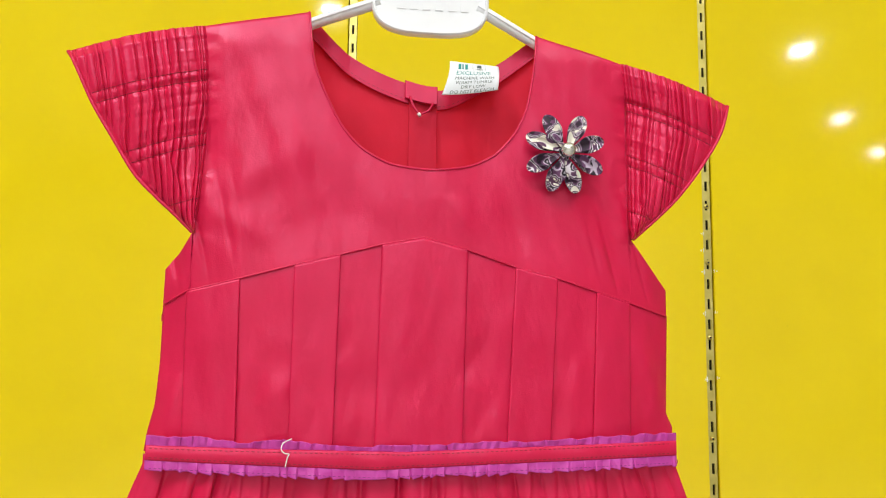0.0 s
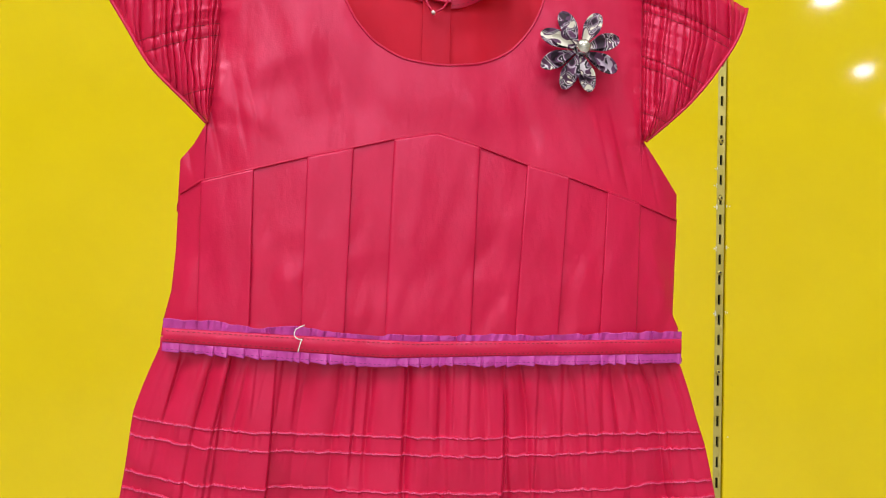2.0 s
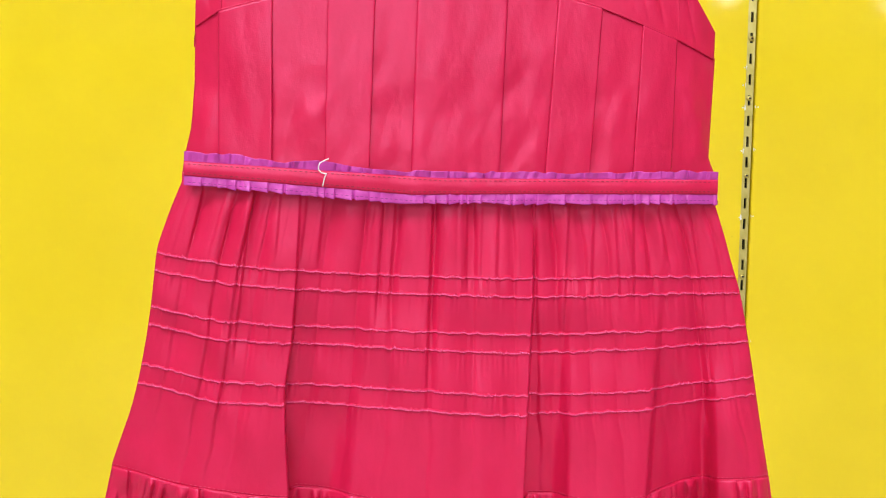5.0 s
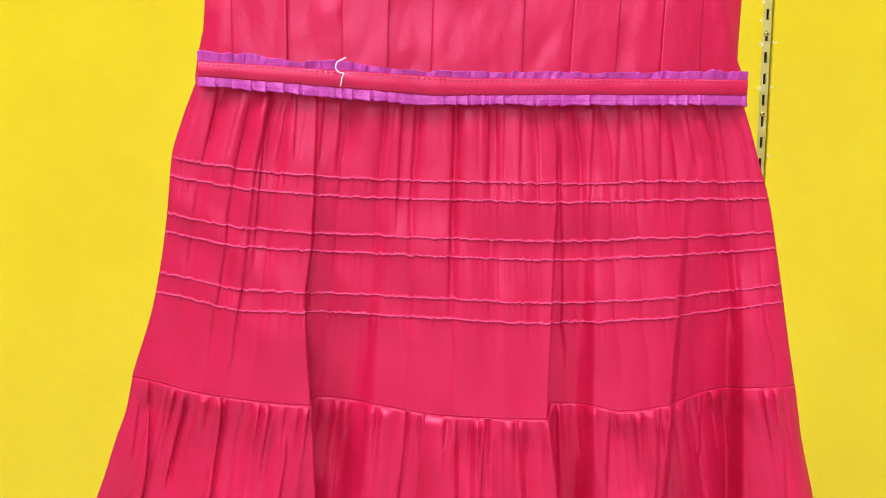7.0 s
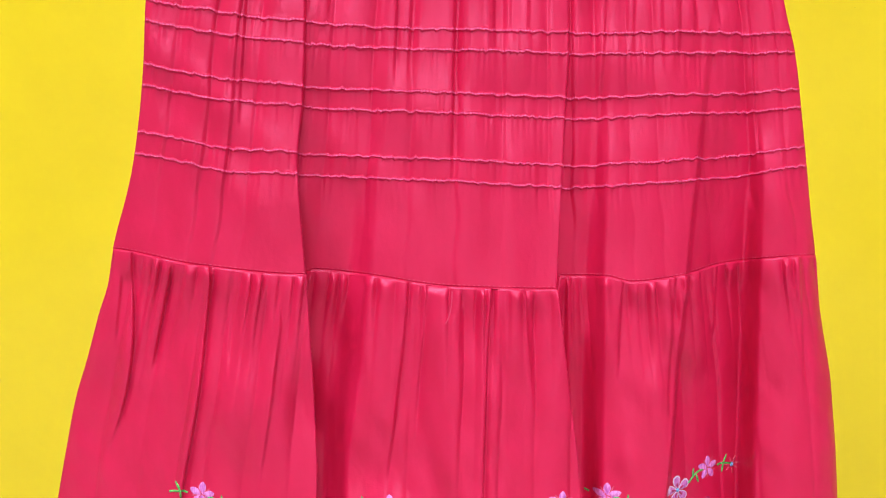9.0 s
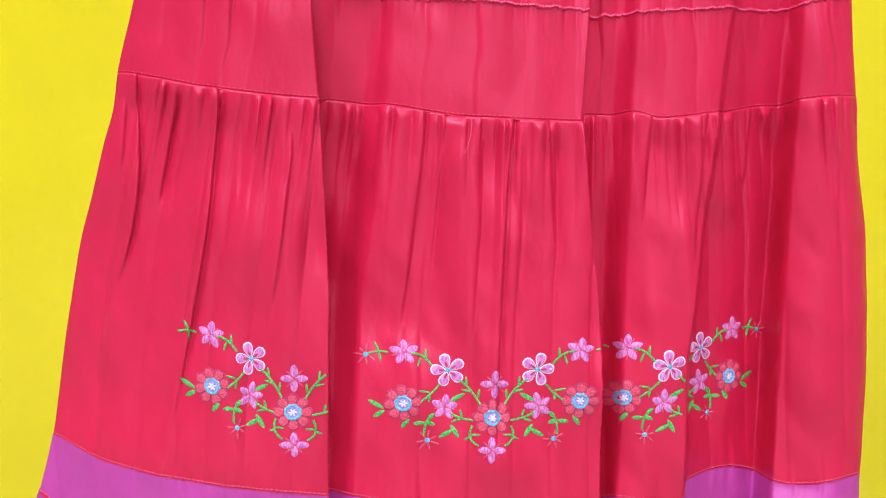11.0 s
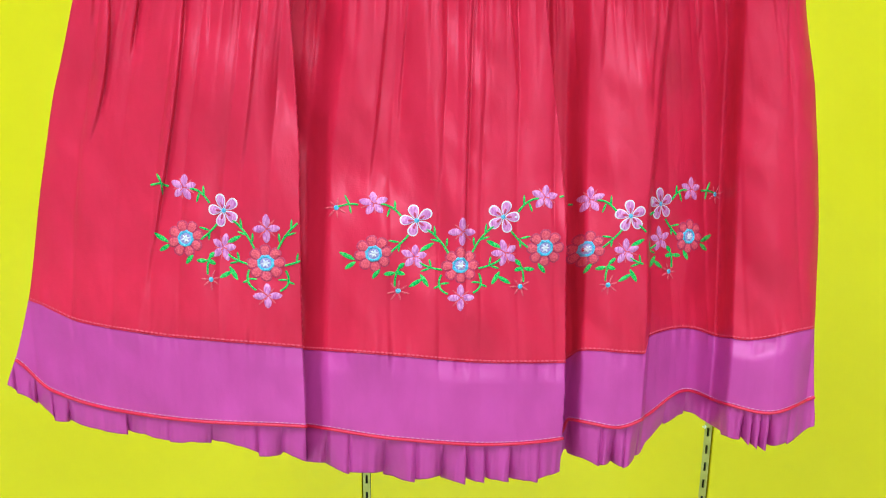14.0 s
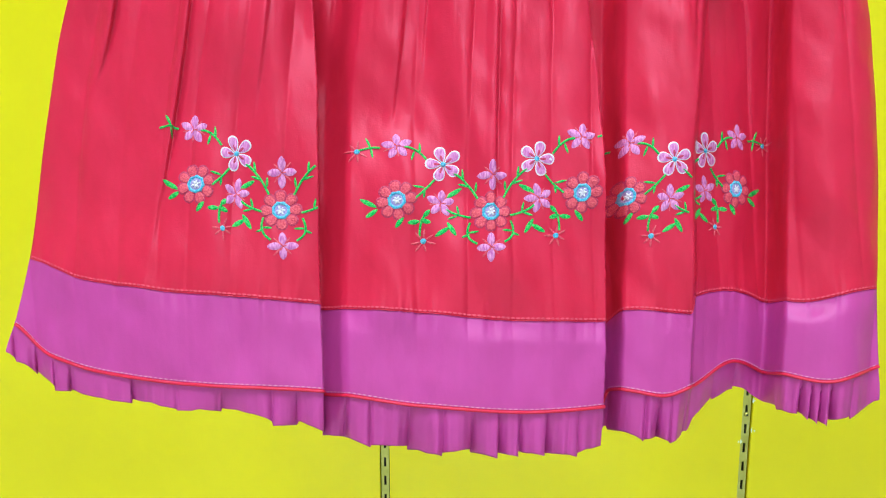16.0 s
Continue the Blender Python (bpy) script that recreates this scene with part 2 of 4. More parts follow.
left_edge = curve([(-0.50, -0.206), (-0.443, -0.2020), (-0.4213, -0.1950), (-0.3925, -0.1868), (-0.3786, -0.1838), (-0.3475, -0.1782), (-0.3275, -0.1740), (-0.3031, -0.1686), (-0.2877, -0.1640), (-0.2634, -0.1572), (-0.25, -0.1528), (-0.235, -0.1500), (-0.206, -0.1419), (-0.188, -0.1384), (-0.163, -0.135), (-0.136, -0.1326), (-0.121, -0.1283), (-0.104, -0.122)])
right_edge = curve([(-0.50, 0.193), (-0.472, 0.1920), (-0.4575, 0.1897), (-0.42, 0.1852), (-0.369, 0.181), (-0.302, 0.171), (-0.264, 0.1620), (-0.239, 0.1573), (-0.219, 0.1533), (-0.1985, 0.1494), (-0.173, 0.1446), (-0.148, 0.1389), (-0.1365, 0.135), (-0.121, 0.1301), (-0.104, 0.1240)])
fold_a = curve([(-0.47, -0.0708), (-0.36, -0.070), (-0.327, -0.0692), (-0.247, -0.0724), (-0.202, -0.0750), (-0.168, -0.0719), (-0.11, -0.070)])
fold_b = lines([(-0.47, -0.066), (-0.33, -0.0592), (-0.247, -0.0485), (-0.178, -0.043), (-0.11, -0.04)])
fold_c = lines([(-0.475, 0.058), (-0.36, 0.052), (-0.33, 0.049), (-0.254, 0.037), (-0.154, 0.0386), (-0.11, 0.038)])
fold_d = lines([(-0.475, 0.0625), (-0.33, 0.0580), (-0.249, 0.0550), (-0.154, 0.0532), (-0.11, 0.052)])
fold_e = lines([(-0.475, 0.099), (-0.36, 0.092), (-0.27, 0.0947), (-0.177, 0.098), (-0.11, 0.1)])
fold_g = lines([(-0.475, 0.143), (-0.415, 0.1387), (-0.27, 0.130), (-0.2, 0.126), (-0.11, 0.112)])


def fold_depth(s, z):
    """The skirt's large folds, deeper towards the hem: four lobes with three recesses between them."""
    a, b, c, d, e, g = fold_a(z), fold_b(z), fold_c(z), fold_d(z), fold_e(z), fold_g(z)
    lo, hi = left_edge(z), right_edge(z)
    grow = 0.05 + 0.95 * smooth(-0.105, -0.36, z)

    def share(p, q):
        return np.clip((s - p) / (q - p), 0, 1)

    def turn_to(now, then, w):
        return now * (1 - w) + then * w
    t = share(lo, a)
    out = 0.028 - 0.034 * (1 - (1 - t) ** 2.2)
    deep = smooth(-0.42, -0.30, z)
    out = turn_to(out, 0.010 + 0.012 * deep, smooth(a, a + 0.0012, s))
    t = share(b, c)
    out = turn_to(out, 0.009 * deep - (0.010 + 0.008 * deep) * t - 0.004 * np.sin(np.pi * t), smooth(b - 0.005, b + 0.006, s))
    out = turn_to(out, 0.020, smooth(c, c + 0.0012, s))
    t = share(d, e)
    out = turn_to(out, 0.003 - 0.006 * t - 0.003 * np.sin(np.pi * t), smooth(d - 0.004, d + 0.005, s))
    t = share(e, g)
    out = turn_to(out, 0.006 + 0.030 * t, smooth(e, e + 0.004, s))
    t = share(g, hi)
    out = turn_to(out, 0.012 - 0.012 * np.sin(np.pi * 0.7 * t) + 0.008 * t ** 6, smooth(g - 0.004, g + 0.004, s))
    return grow * out + 0.045 * s * (1 - grow) + 0.003 * grow


def creased(s, z, rows):
    """Folds laid over one another. Each row: where the fold starts and ends (s, z, s, z), its bend, its depth, and how far the cloth behind takes to come forward again."""
    out = 0
    for s0, z0, s1, z1, bend, deep, wide in rows:
        t = (z - z0) / (z1 - z0)
        x = s - s0 - (s1 - s0) * np.clip(t, 0, 1.3) ** bend
        fade = smooth(-0.20, 0.03, t) * (1 - smooth(0.60, 1.05, t))
        lip = np.exp(-((x + 0.0018) / 0.0022) ** 2)
        out = out + deep * fade * (smooth(-0.0004, 0.0010, x) * np.exp(-np.clip(x, 0, 1) / wide) - 0.22 * lip) * 0.72
    return out


def facets(q, seed, width):
    """Gathered cloth: flat or hollow faces of uneven width, each leaning its own way, with narrow valleys between."""
    w = q / width + 0.9 * noise1(q / width * 0.6, seed)
    k = np.floor(w)
    f = w - k
    lean = 1.3 * np.sin(k * 12.9898 + seed) * (f - 0.5) * (1 - (2 * f - 1) ** 6)
    tall = 0.55 + 0.45 * np.sin(k * 4.37 + seed * 1.7)
    return tall * (lean + 0.8 * (1 - (2 * f - 1) ** 2)) - 0.32 * np.exp(-np.minimum(f, 1 - f) / 0.06)


tuck_hi = curve([(-0.145, -0.1335), (-0.1326, -0.1361), (-0.0993, -0.1412), (-0.0597, -0.1435), (-0.0092, -0.1445), (0.0346, -0.1446), (0.0818, -0.143), (0.145, -0.1415)])
tuck_lo = curve([(-0.15, -0.194), (-0.1336, -0.1965), (-0.0998, -0.2035), (-0.0595, -0.2046), (-0.0081, -0.2071), (0.0364, -0.209), (0.0844, -0.2068), (0.16, -0.197)])
TUCKS = (0, 0.134, 0.41, 0.543, 0.853, 1.0)
WAIST_FOLDS = [(-0.1126, -0.1068, -0.1193, -0.1362, 1, 0.0022, 0.007), (-0.0901, -0.1084, -0.0990, -0.1900, 0.8, 0.0030, 0.006), (-0.0786, -0.1105, -0.0806, -0.1396, 1, 0.0014, 0.004), (-0.0664, -0.1110, -0.0693, -0.1404, 1, 0.0020, 0.003),
               (-0.0591, -0.1117, -0.0612, -0.1414, 1, 0.0020, 0.008), (-0.0319, -0.1143, -0.0347, -0.1700, 1, 0.0030, 0.004), (-0.0264, -0.1146, -0.0287, -0.1700, 1, 0.0022, 0.005), (-0.0090, -0.1152, -0.0105, -0.2100, 1, 0.0036, 0.005)]
HIP_FOLDS = [(0.0069, -0.1155, 0.0067, -0.1550, 1, 0.0022, 0.004), (0.0137, -0.1154, 0.0136, -0.1500, 1, 0.0014, 0.004), (0.0215, -0.1149, 0.0210, -0.1500, 1, 0.0016, 0.006), (0.0547, -0.1137, 0.0533, -0.2000, 1, 0.0022, 0.006),
             (0.0666, -0.1135, 0.0667, -0.1600, 1, 0.0020, 0.005), (0.0767, -0.1129, 0.0810, -0.1600, 1, 0.0018, 0.004), (0.0855, -0.1128, 0.0875, -0.1600, 1, 0.0020, 0.004), (0.0900, -0.1120, 0.0950, -0.1500, 1, 0.0018, 0.004),
             (0.0978, -0.1123, 0.1047, -0.1400, 1, 0.0026, 0.008), (0.1126, -0.1118, 0.1290, -0.2150, 0.8, 0.0030, 0.006)]


def upper_depth(s, z):
    """Gathers of the upper skirt, fanning out from the waist, with puckers below every tuck."""
    q = s * 0.25 / (right_edge(z) - left_edge(z))
    near = 1 - smooth(-0.108, -0.16, z)
    flat = smooth(-0.205, -0.24, z)
    g = (0.0017 + 0.0016 * near) * facets(q + 0.0006 * noise1(z / 0.016, 14), 11, 0.0150) + 0.0004 * near * facets(q, 12, 0.0062)
    g = g + 0.0018 * noise2(s / 0.016 + z / 0.04, z / 0.022, 17) * (1 - near)
    for n, f in enumerate(TUCKS):
        below = tuck_hi(s) * (1 - f) + tuck_lo(s) * f - z
        g = g + 0.0006 * np.exp(-np.clip(below, 0, 1) / 0.0055) * smooth(-0.0015, 0.001, below) * (np.abs(noise1(q / 0.0022, 18 + n)) * 1.6 - 0.5)
    folds = creased(s, z, WAIST_FOLDS) + creased(s, z, HIP_FOLDS)
    return fold_depth(s, z) + folds * smooth(-0.099, -0.112, z) - (g - 0.0006 * near) * (1 - 0.6 * flat) * smooth(-0.099, -0.121, z) + 0.0006


seam_z = curve([(-0.16, -0.2345), (-0.1492, -0.2355), (-0.1171, -0.2426), (-0.0724, -0.247), (-0.0676, -0.2449), (-0.0496, -0.2467), (-0.0092, -0.2528), (0.0372, -0.2542), (0.0405, -0.2486), (0.0587, -0.2487), (0.0716, -0.2514), (0.0923, -0.249), (0.118, -0.2427), (0.1568, -0.2396), (0.17, -0.239)])
band_z = curve([(-0.20, -0.392), (-0.1889, -0.3958), (-0.1671, -0.4086), (-0.1305, -0.4171), (-0.0698, -0.4243), (-0.0265, -0.4293), (0.0228, -0.4342), (0.0551, -0.4348), (0.0647, -0.4285), (0.0964, -0.4311), (0.0985, -0.4218), (0.1184, -0.4171), (0.1515, -0.4249), (0.1852, -0.4192), (0.195, -0.418)])
pipe_z = curve([(-0.21, -0.42), (-0.1962, -0.4263), (-0.1824, -0.4422), (-0.1582, -0.4525), (-0.1201, -0.4597), (-0.0708, -0.464), (-0.0265, -0.4721), (0.0242, -0.4766), (0.0578, -0.4746), (0.0610, -0.4655), (0.0699, -0.4673), (0.0847, -0.4702), (0.0985, -0.4657), (0.1216, -0.4519), (0.1433, -0.4601), (0.1651, -0.4653), (0.1897, -0.4575)])
hem_drop = curve([(-0.21, -0.0165), (-0.18, -0.0135), (-0.1337, -0.0105), (-0.07, -0.018), (-0.05, -0.021), (0.026, -0.020), (0.06, -0.020), (0.083, -0.021), (0.099, -0.023), (0.102, -0.018), (0.129, -0.014), (0.167, -0.020), (0.195, -0.015)])


LONG_FOLDS = [(-0.1432, -0.2440, -0.1600, -0.3330, 2.5, 0.0046, 0.006), (-0.1478, -0.2500, -0.1520, -0.2790, 1, 0.0022, 0.004), (-0.1285, -0.2500, -0.1377, -0.2920, 1, 0.0036, 0.006), (-0.1125, -0.2500, -0.1400, -0.4000, 1.3, 0.0046, 0.009),
              (-0.1030, -0.2480, -0.1068, -0.2960, 1, 0.0016, 0.006), (-0.0838, -0.2700, -0.0960, -0.3500, 1, 0.0026, 0.008), (-0.0285, -0.2520, -0.0390, -0.3550, 1.3, 0.0030, 0.006), (-0.0205, -0.2530, -0.0256, -0.3300, 1, 0.0030, 0.006),
              (0.0078, -0.2540, 0.0045, -0.4150, 0.5, 0.0052, 0.005), (0.0222, -0.2540, 0.0292, -0.3150, 1, 0.0026, 0.006), (0.0670, -0.2530, 0.0668, -0.3000, 1, 0.0034, 0.005), (0.0909, -0.2500, 0.0911, -0.3200, 1, 0.0030, 0.006),
              (0.1120, -0.2470, 0.1130, -0.2900, 1, 0.0030, 0.006), (0.1490, -0.2420, 0.1580, -0.3100, 1, 0.0022, 0.008)]


def lower_depth(s, z):
    """Gathers of the lower tier: pinched under the seam, then a few long folds and soft hollows."""
    q = s * 0.3 / (right_edge(z) - left_edge(z))
    fall = np.clip((seam_z(s) - z) / 0.16, 0, 1)
    pinch = np.exp(-fall * 9)
    lean = q + 0.003 * noise1(q / 0.03, 25) * fall + 0.0008 * noise1(z / 0.03, 22)
    g = 0.0030 * (1 - 0.6 * fall) * facets(lean, 21, 0.0180)
    g = g + 0.0036 * noise2(q / 0.014 + z / 0.09, z / 0.034, 23) + 0.0006 * noise2(q / 0.007 + z / 0.02, z / 0.018, 28)
    g = (g - 0.0022) * smooth(-0.01, 0.10, fall) + 0.0042 * pinch * facets(q, 27, 0.0058) * smooth(-0.004, 0.030, fall)
    hem_pucker = 0.0007 * noise1(q / 0.0022, 29) * np.exp(-np.clip(z - band_z(s), 0, 1) / 0.008)
    return fold_depth(s, z) + creased(s, z, LONG_FOLDS) - g - hem_pucker - 0.0015


def strip_rows(z_top, z_bot, nu, nv, depth, wide=0.0):
    """Rows of cloth between two height curves, out to the skirt's edges."""
    u = np.linspace(0, 1, nu)[None, :]
    v = np.linspace(0, 1, nv)[:, None]
    s = -0.17 + 0.34 * u + 0 * v
    for _ in range(4):
        z = z_top(s) * (1 - v) + z_bot(s) * v
        lo, hi = left_edge(z) - wide, right_edge(z) + wide
        s = lo + (hi - lo) * u
    z = z_top(s) * (1 - v) + z_bot(s) * v
    return lay(s, z, depth(s, z)) + (s, z)


def skirt_part(name, z_top, z_bot, nu, nv, depth, material, label="", thick=0.0006):
    x, d, z, _, _ = strip_rows(z_top, z_bot, nu, nv, depth)
    return sheet(name, x, d, z, material, dress, label, thick)


band_bot = lines([(-0.13, -0.1012), (-0.0585, -0.1051), (-0.0184, -0.1072), (0.0344, -0.1053), (0.13, -0.1025)])
band_top = lines([(-0.13, -0.0950), (-0.0587, -0.0976), (-0.0055, -0.0993), (0.0342, -0.0982), (0.13, -0.0955)])
skirt_part("upper_tier", lambda s: band_bot(s) + 0.002, seam_z, 520, 130, upper_depth, RED, "gathered red satin tier with pintucks")
skirt_part("lower_tier", seam_z, band_z, 620, 170, lower_depth, RED, "gathered red satin tier")


def hem_depth(s, z):
    fall = np.clip((band_z(s) - z) / 0.04, 0, 1)
    zb_ = band_z(s) + 0 * z
    calm = 0.90 * smooth(0.0, 0.3, fall)
    return lower_depth(s, zb_) * (1 - calm) + (fold_depth(s, zb_) - 0.0015) * calm + 0.0004 - 0.001 * fall + (0.0012 * noise2(s / 0.02, z / 0.02, 37) + 0.0007 * noise2(s / 0.008 + z / 0.03, z / 0.014, 38)) * fall


skirt_part("hem_band", band_z, pipe_z, 620, 30, hem_depth, PURPLE, "plain purple satin hem band")


def pleat_cells(s):
    """The frill's pleats, of uneven width: the place within one and its own number."""
    w = s / 0.0138 + 1.4 * noise1(s / 0.0245, 33)
    k = np.floor(w)
    return w - k, k


def frill_depth(s, z):
    """Small pleats that open downward: flat faces, each lapped over the next, with a dark wedge where they part."""
    fall = np.clip((pipe_z(s) - z) / 0.018, 0, 1.3)
    f, k = pleat_cells(s)
    tall = 0.45 + 0.55 * np.abs(np.sin(k * 5.13 + 1.0))
    way = np.where(np.sin(k * 9.7) > -0.3, f, 1 - f)
    gap = np.exp(-np.minimum(f, 1 - f) / (0.07 + 0.06 * fall))
    return hem_depth(s, pipe_z(s) + 0 * z) + 0.0012 - 0.0095 * fall * tall * (way - 0.8) + 0.0046 * (0.25 + fall) * gap - (0.0009 * (np.abs(noise1(s / 0.0042, 36)) - 0.4) + 0.0004 * noise1(s / 0.0022, 34)) * (0.5 + fall)


def frill_bottom(s):
    f, k = pleat_cells(s)
    return pipe_z(s) + hem_drop(s) - 0.0010 * np.sin(k * 3.7) - 0.0028 * (f - 0.5) * np.sign(np.sin(k * 9.7) + 0.3) + 0.0004 * noise1(s / 0.004, 35)


skirt_part("hem_frill", lambda s: pipe_z(s) + 0.002, frill_bottom, 900, 26, frill_depth, PURPLE, "pleated purple frill along the hem")


def along(z_of, depth, lift, n=500, lo=None, hi=None):
    s = np.linspace(-0.21, 0.21, 1200)
    z = z_of(s)
    keep = (s >= left_edge(z)) & (s <= right_edge(z))
    s = np.linspace(s[keep][0], s[keep][-1], n)
    z = z_of(s)
    x, d, zz = lay(s, z, depth(s, z) - lift)
    return np.stack([x, d, zz], -1)


tube("piping", along(pipe_z, hem_depth, 0.0001), 0.00085, RED, dress, "red satin piping")
tube("seam", along(seam_z, upper_depth, 0.0000), 0.00035, RED, dress)
tube("seam", along(band_z, lower_depth, 0.0000), 0.0003, RED, dress)

# pintucks
for n, share in enumerate(TUCKS):
    def tz(s, f=share, n=n):
        return tuck_hi(s) * (1 - f) + tuck_lo(s) * f + 0.00025 * noise1(s / 0.0035, 60 + n) + 0.0006 * noise1(s / 0.0012, 70 + n)
    rows = []
    for dz, lift in ((0.0012, -0.0002), (0.0008, 0.0003), (0.0003, 0.0009), (-0.0003, 0.0007), (-0.0008, -0.0002)):
        rows.append(along(lambda s: tz(s) + dz, upper_depth, lift, 900))
    rows = np.array(rows)
    sheet("pintuck", rows[..., 0], rows[..., 1], rows[..., 2], RED, dress)

# back of the skirt
u, v = np.meshgrid(np.linspace(0.04, 0.96, 80), np.linspace(0, 1, 30))
zb = -0.105 - 0.325 * v
sb = left_edge(zb) + (right_edge(zb) - left_edge(zb)) * u
db = 0.012 + 0.026 * v + (0.02 + 0.03 * v) * (1 - (2 * u - 1) ** 4)
sheet("back_skirt", *lay(sb, zb, db), RED_IN, dress)

# bodice
panel_top = lines([(-0.1175, -0.0350), (-0.107, -0.0275), (-0.0835, -0.021), (-0.059, -0.0141), (-0.0374, -0.0087), (-0.0184, -0.0036), (0.0021, 0.0005), (0.0235, -0.0052), (0.0468, -0.0129), (0.0678, -0.0179), (0.0873, -0.0241), (0.1038, -0.0294), (0.124, -0.0368)])
shoulder = lines([(-0.1165, -0.0180), (-0.1109, -0.0106), (-0.1057, -0.0002), (-0.1052, 0.0998), (-0.056, 0.1096), (0.0572, 0.105), (0.1030, 0.0928), (0.1050, 0.0026), (0.1142, -0.0105), (0.1232, -0.0235)])
neck_line = curve([(-0.056, 0.1096), (-0.0548, 0.097), (-0.053, 0.0845), (-0.0495, 0.0745), (-0.0459, 0.0665), (-0.0374, 0.0515), (-0.0262, 0.0409), (-0.0125, 0.035), (0.004, 0.0334), (0.0205, 0.0352), (0.0345, 0.0411), (0.0443, 0.0509), (0.0514, 0.0642), (0.0551, 0.0819), (0.0564, 0.093), (0.0572, 0.105)])


def top_line(s):
    s = np.asarray(s, float)
    return np.where((s > -0.056) & (s < 0.0572), neck_line(s), shoulder(s))


SHOULDER_FOLDS = [(-0.078, 0.030, 0.60, 0.0024, 0.0085), (-0.086, 0.090, 0.75, 0.0012, 0.006), (-0.082, 0.064, 0.55, 0.0008, 0.006), (-0.088, 0.006, -0.45, 0.0016, 0.005),
                  (0.089, 0.070, -0.75, 0.0010, 0.006), (0.088, -0.004, -1.60, 0.0016, 0.005), (0.072, 0.000, -2.40, 0.0014, 0.005), (0.052, 0.008, -3.00, 0.0010, 0.004)]


def yoke_depth(s, z):
    """Nearly flat, with slanting soft folds from the armholes, small puckers along their seams and drag lines above the midriff."""
    free = smooth(panel_top(s) - 0.002, panel_top(s) + 0.022, z)
    soft = 0.0012 * noise2(s / 0.03 + z / 0.05, z / 0.06 - s / 0.05, 41) + 0.0012 * noise2(s / 0.012 + z / 0.03, z / 0.05, 42)
    for s0, z0, slope, high, wide in SHOULDER_FOLDS:
        across = (z - z0 - slope * (s - s0)) / math.sqrt(1 + slope * slope)
        reach = np.exp(-((s - s0) ** 2 + (z - z0) ** 2) / 0.024 ** 2)
        soft = soft - 0.45 * high * reach * (np.exp(-(across / wide) ** 2) - 0.6 * np.exp(-((across + 1.7 * wide) / wide) ** 2))
    pucker = 0.0005 * (noise1(z / 0.0032, 47) + 0.5 * noise1(z / 0.0014, 48)) * smooth(0.0945, 0.101, np.abs(s)) * smooth(-0.01, 0.01, z)
    arm = pucker + 0.0030 * facets(s + 0.25 * z, 43, 0.011) * smooth(0.075, 0.112, np.abs(s)) * smooth(0.04, -0.01, z) * free
    over = 0.004 * smooth(0.09, 0.112, z) + 0.0002 * smooth(panel_top(s) - 0.001, panel_top(s) - 0.003, z) + 0.005 * smooth(panel_top(s) - 0.0025, panel_top(s) - 0.0055, z)
    return edge_back(s, 0.12) + soft * free - arm + over


cols = np.unique(np.concatenate([np.linspace(-0.1165, 0.1232, 420), np.linspace(-0.0562, -0.044, 40), np.linspace(0.046, 0.0573, 40), [-0.1057, -0.1052, 0.1030, 0.1050]]))
v = np.linspace(0, 1, 90)[:, None]
s2 = cols[None, :] + 0 * v
z2 = (panel_top(s2) - 0.008) * (1 - v) + top_line(s2) * v
sheet("yoke", *lay(s2, z2, yoke_depth(s2, z2)), RED, dress, "smooth red satin yoke", 0.0006)

# neck edge
neck_s = np.concatenate([np.linspace(-0.056, -0.045, 30), np.linspace(-0.044, 0.046, 80), np.linspace(0.047, 0.0572, 30)])
neck_z = top_line(neck_s)
tube("neck_edge", np.stack(lay(neck_s, neck_z, yoke_depth(neck_s, neck_z) - 0.0001), -1), 0.0006, RED, dress)

# inside back of the bodice, seen through the neck
back_top = curve([(-0.075, 0.124), (-0.0574, 0.1161), (-0.0367, 0.0986), (-0.0124, 0.0875), (0.0089, 0.0823), (0.0395, 0.0966), (0.0629, 0.1123), (0.075, 0.119)])
s3 = np.linspace(-0.0585, 0.0625, 160)[None, :] + 0 * v
z3 = -0.1 * (1 - v) + back_top(s3) * v
d3 = 0.03 + 0.0015 * noise2(s3 / 0.02, z3 / 0.06, 51) - 0.02 * np.abs(s3 / 0.075) ** 4
sheet("back_bodice", s3, d3, z3, RED_IN, dress, "red cotton inside of the back", 0.0006)
s3 = np.linspace(-0.0583, 0.0623, 160)[None, :] + 0 * v
z3 = back_top(s3) - 0.0105 * (1 - v) + 0.0003
sheet("neck_facing", s3, 0.0275 - 0.02 * np.abs(s3 / 0.075) ** 4 + 0.0004 * noise1(s3 / 0.006, 52), z3, RED, dress, "", 0.0012)

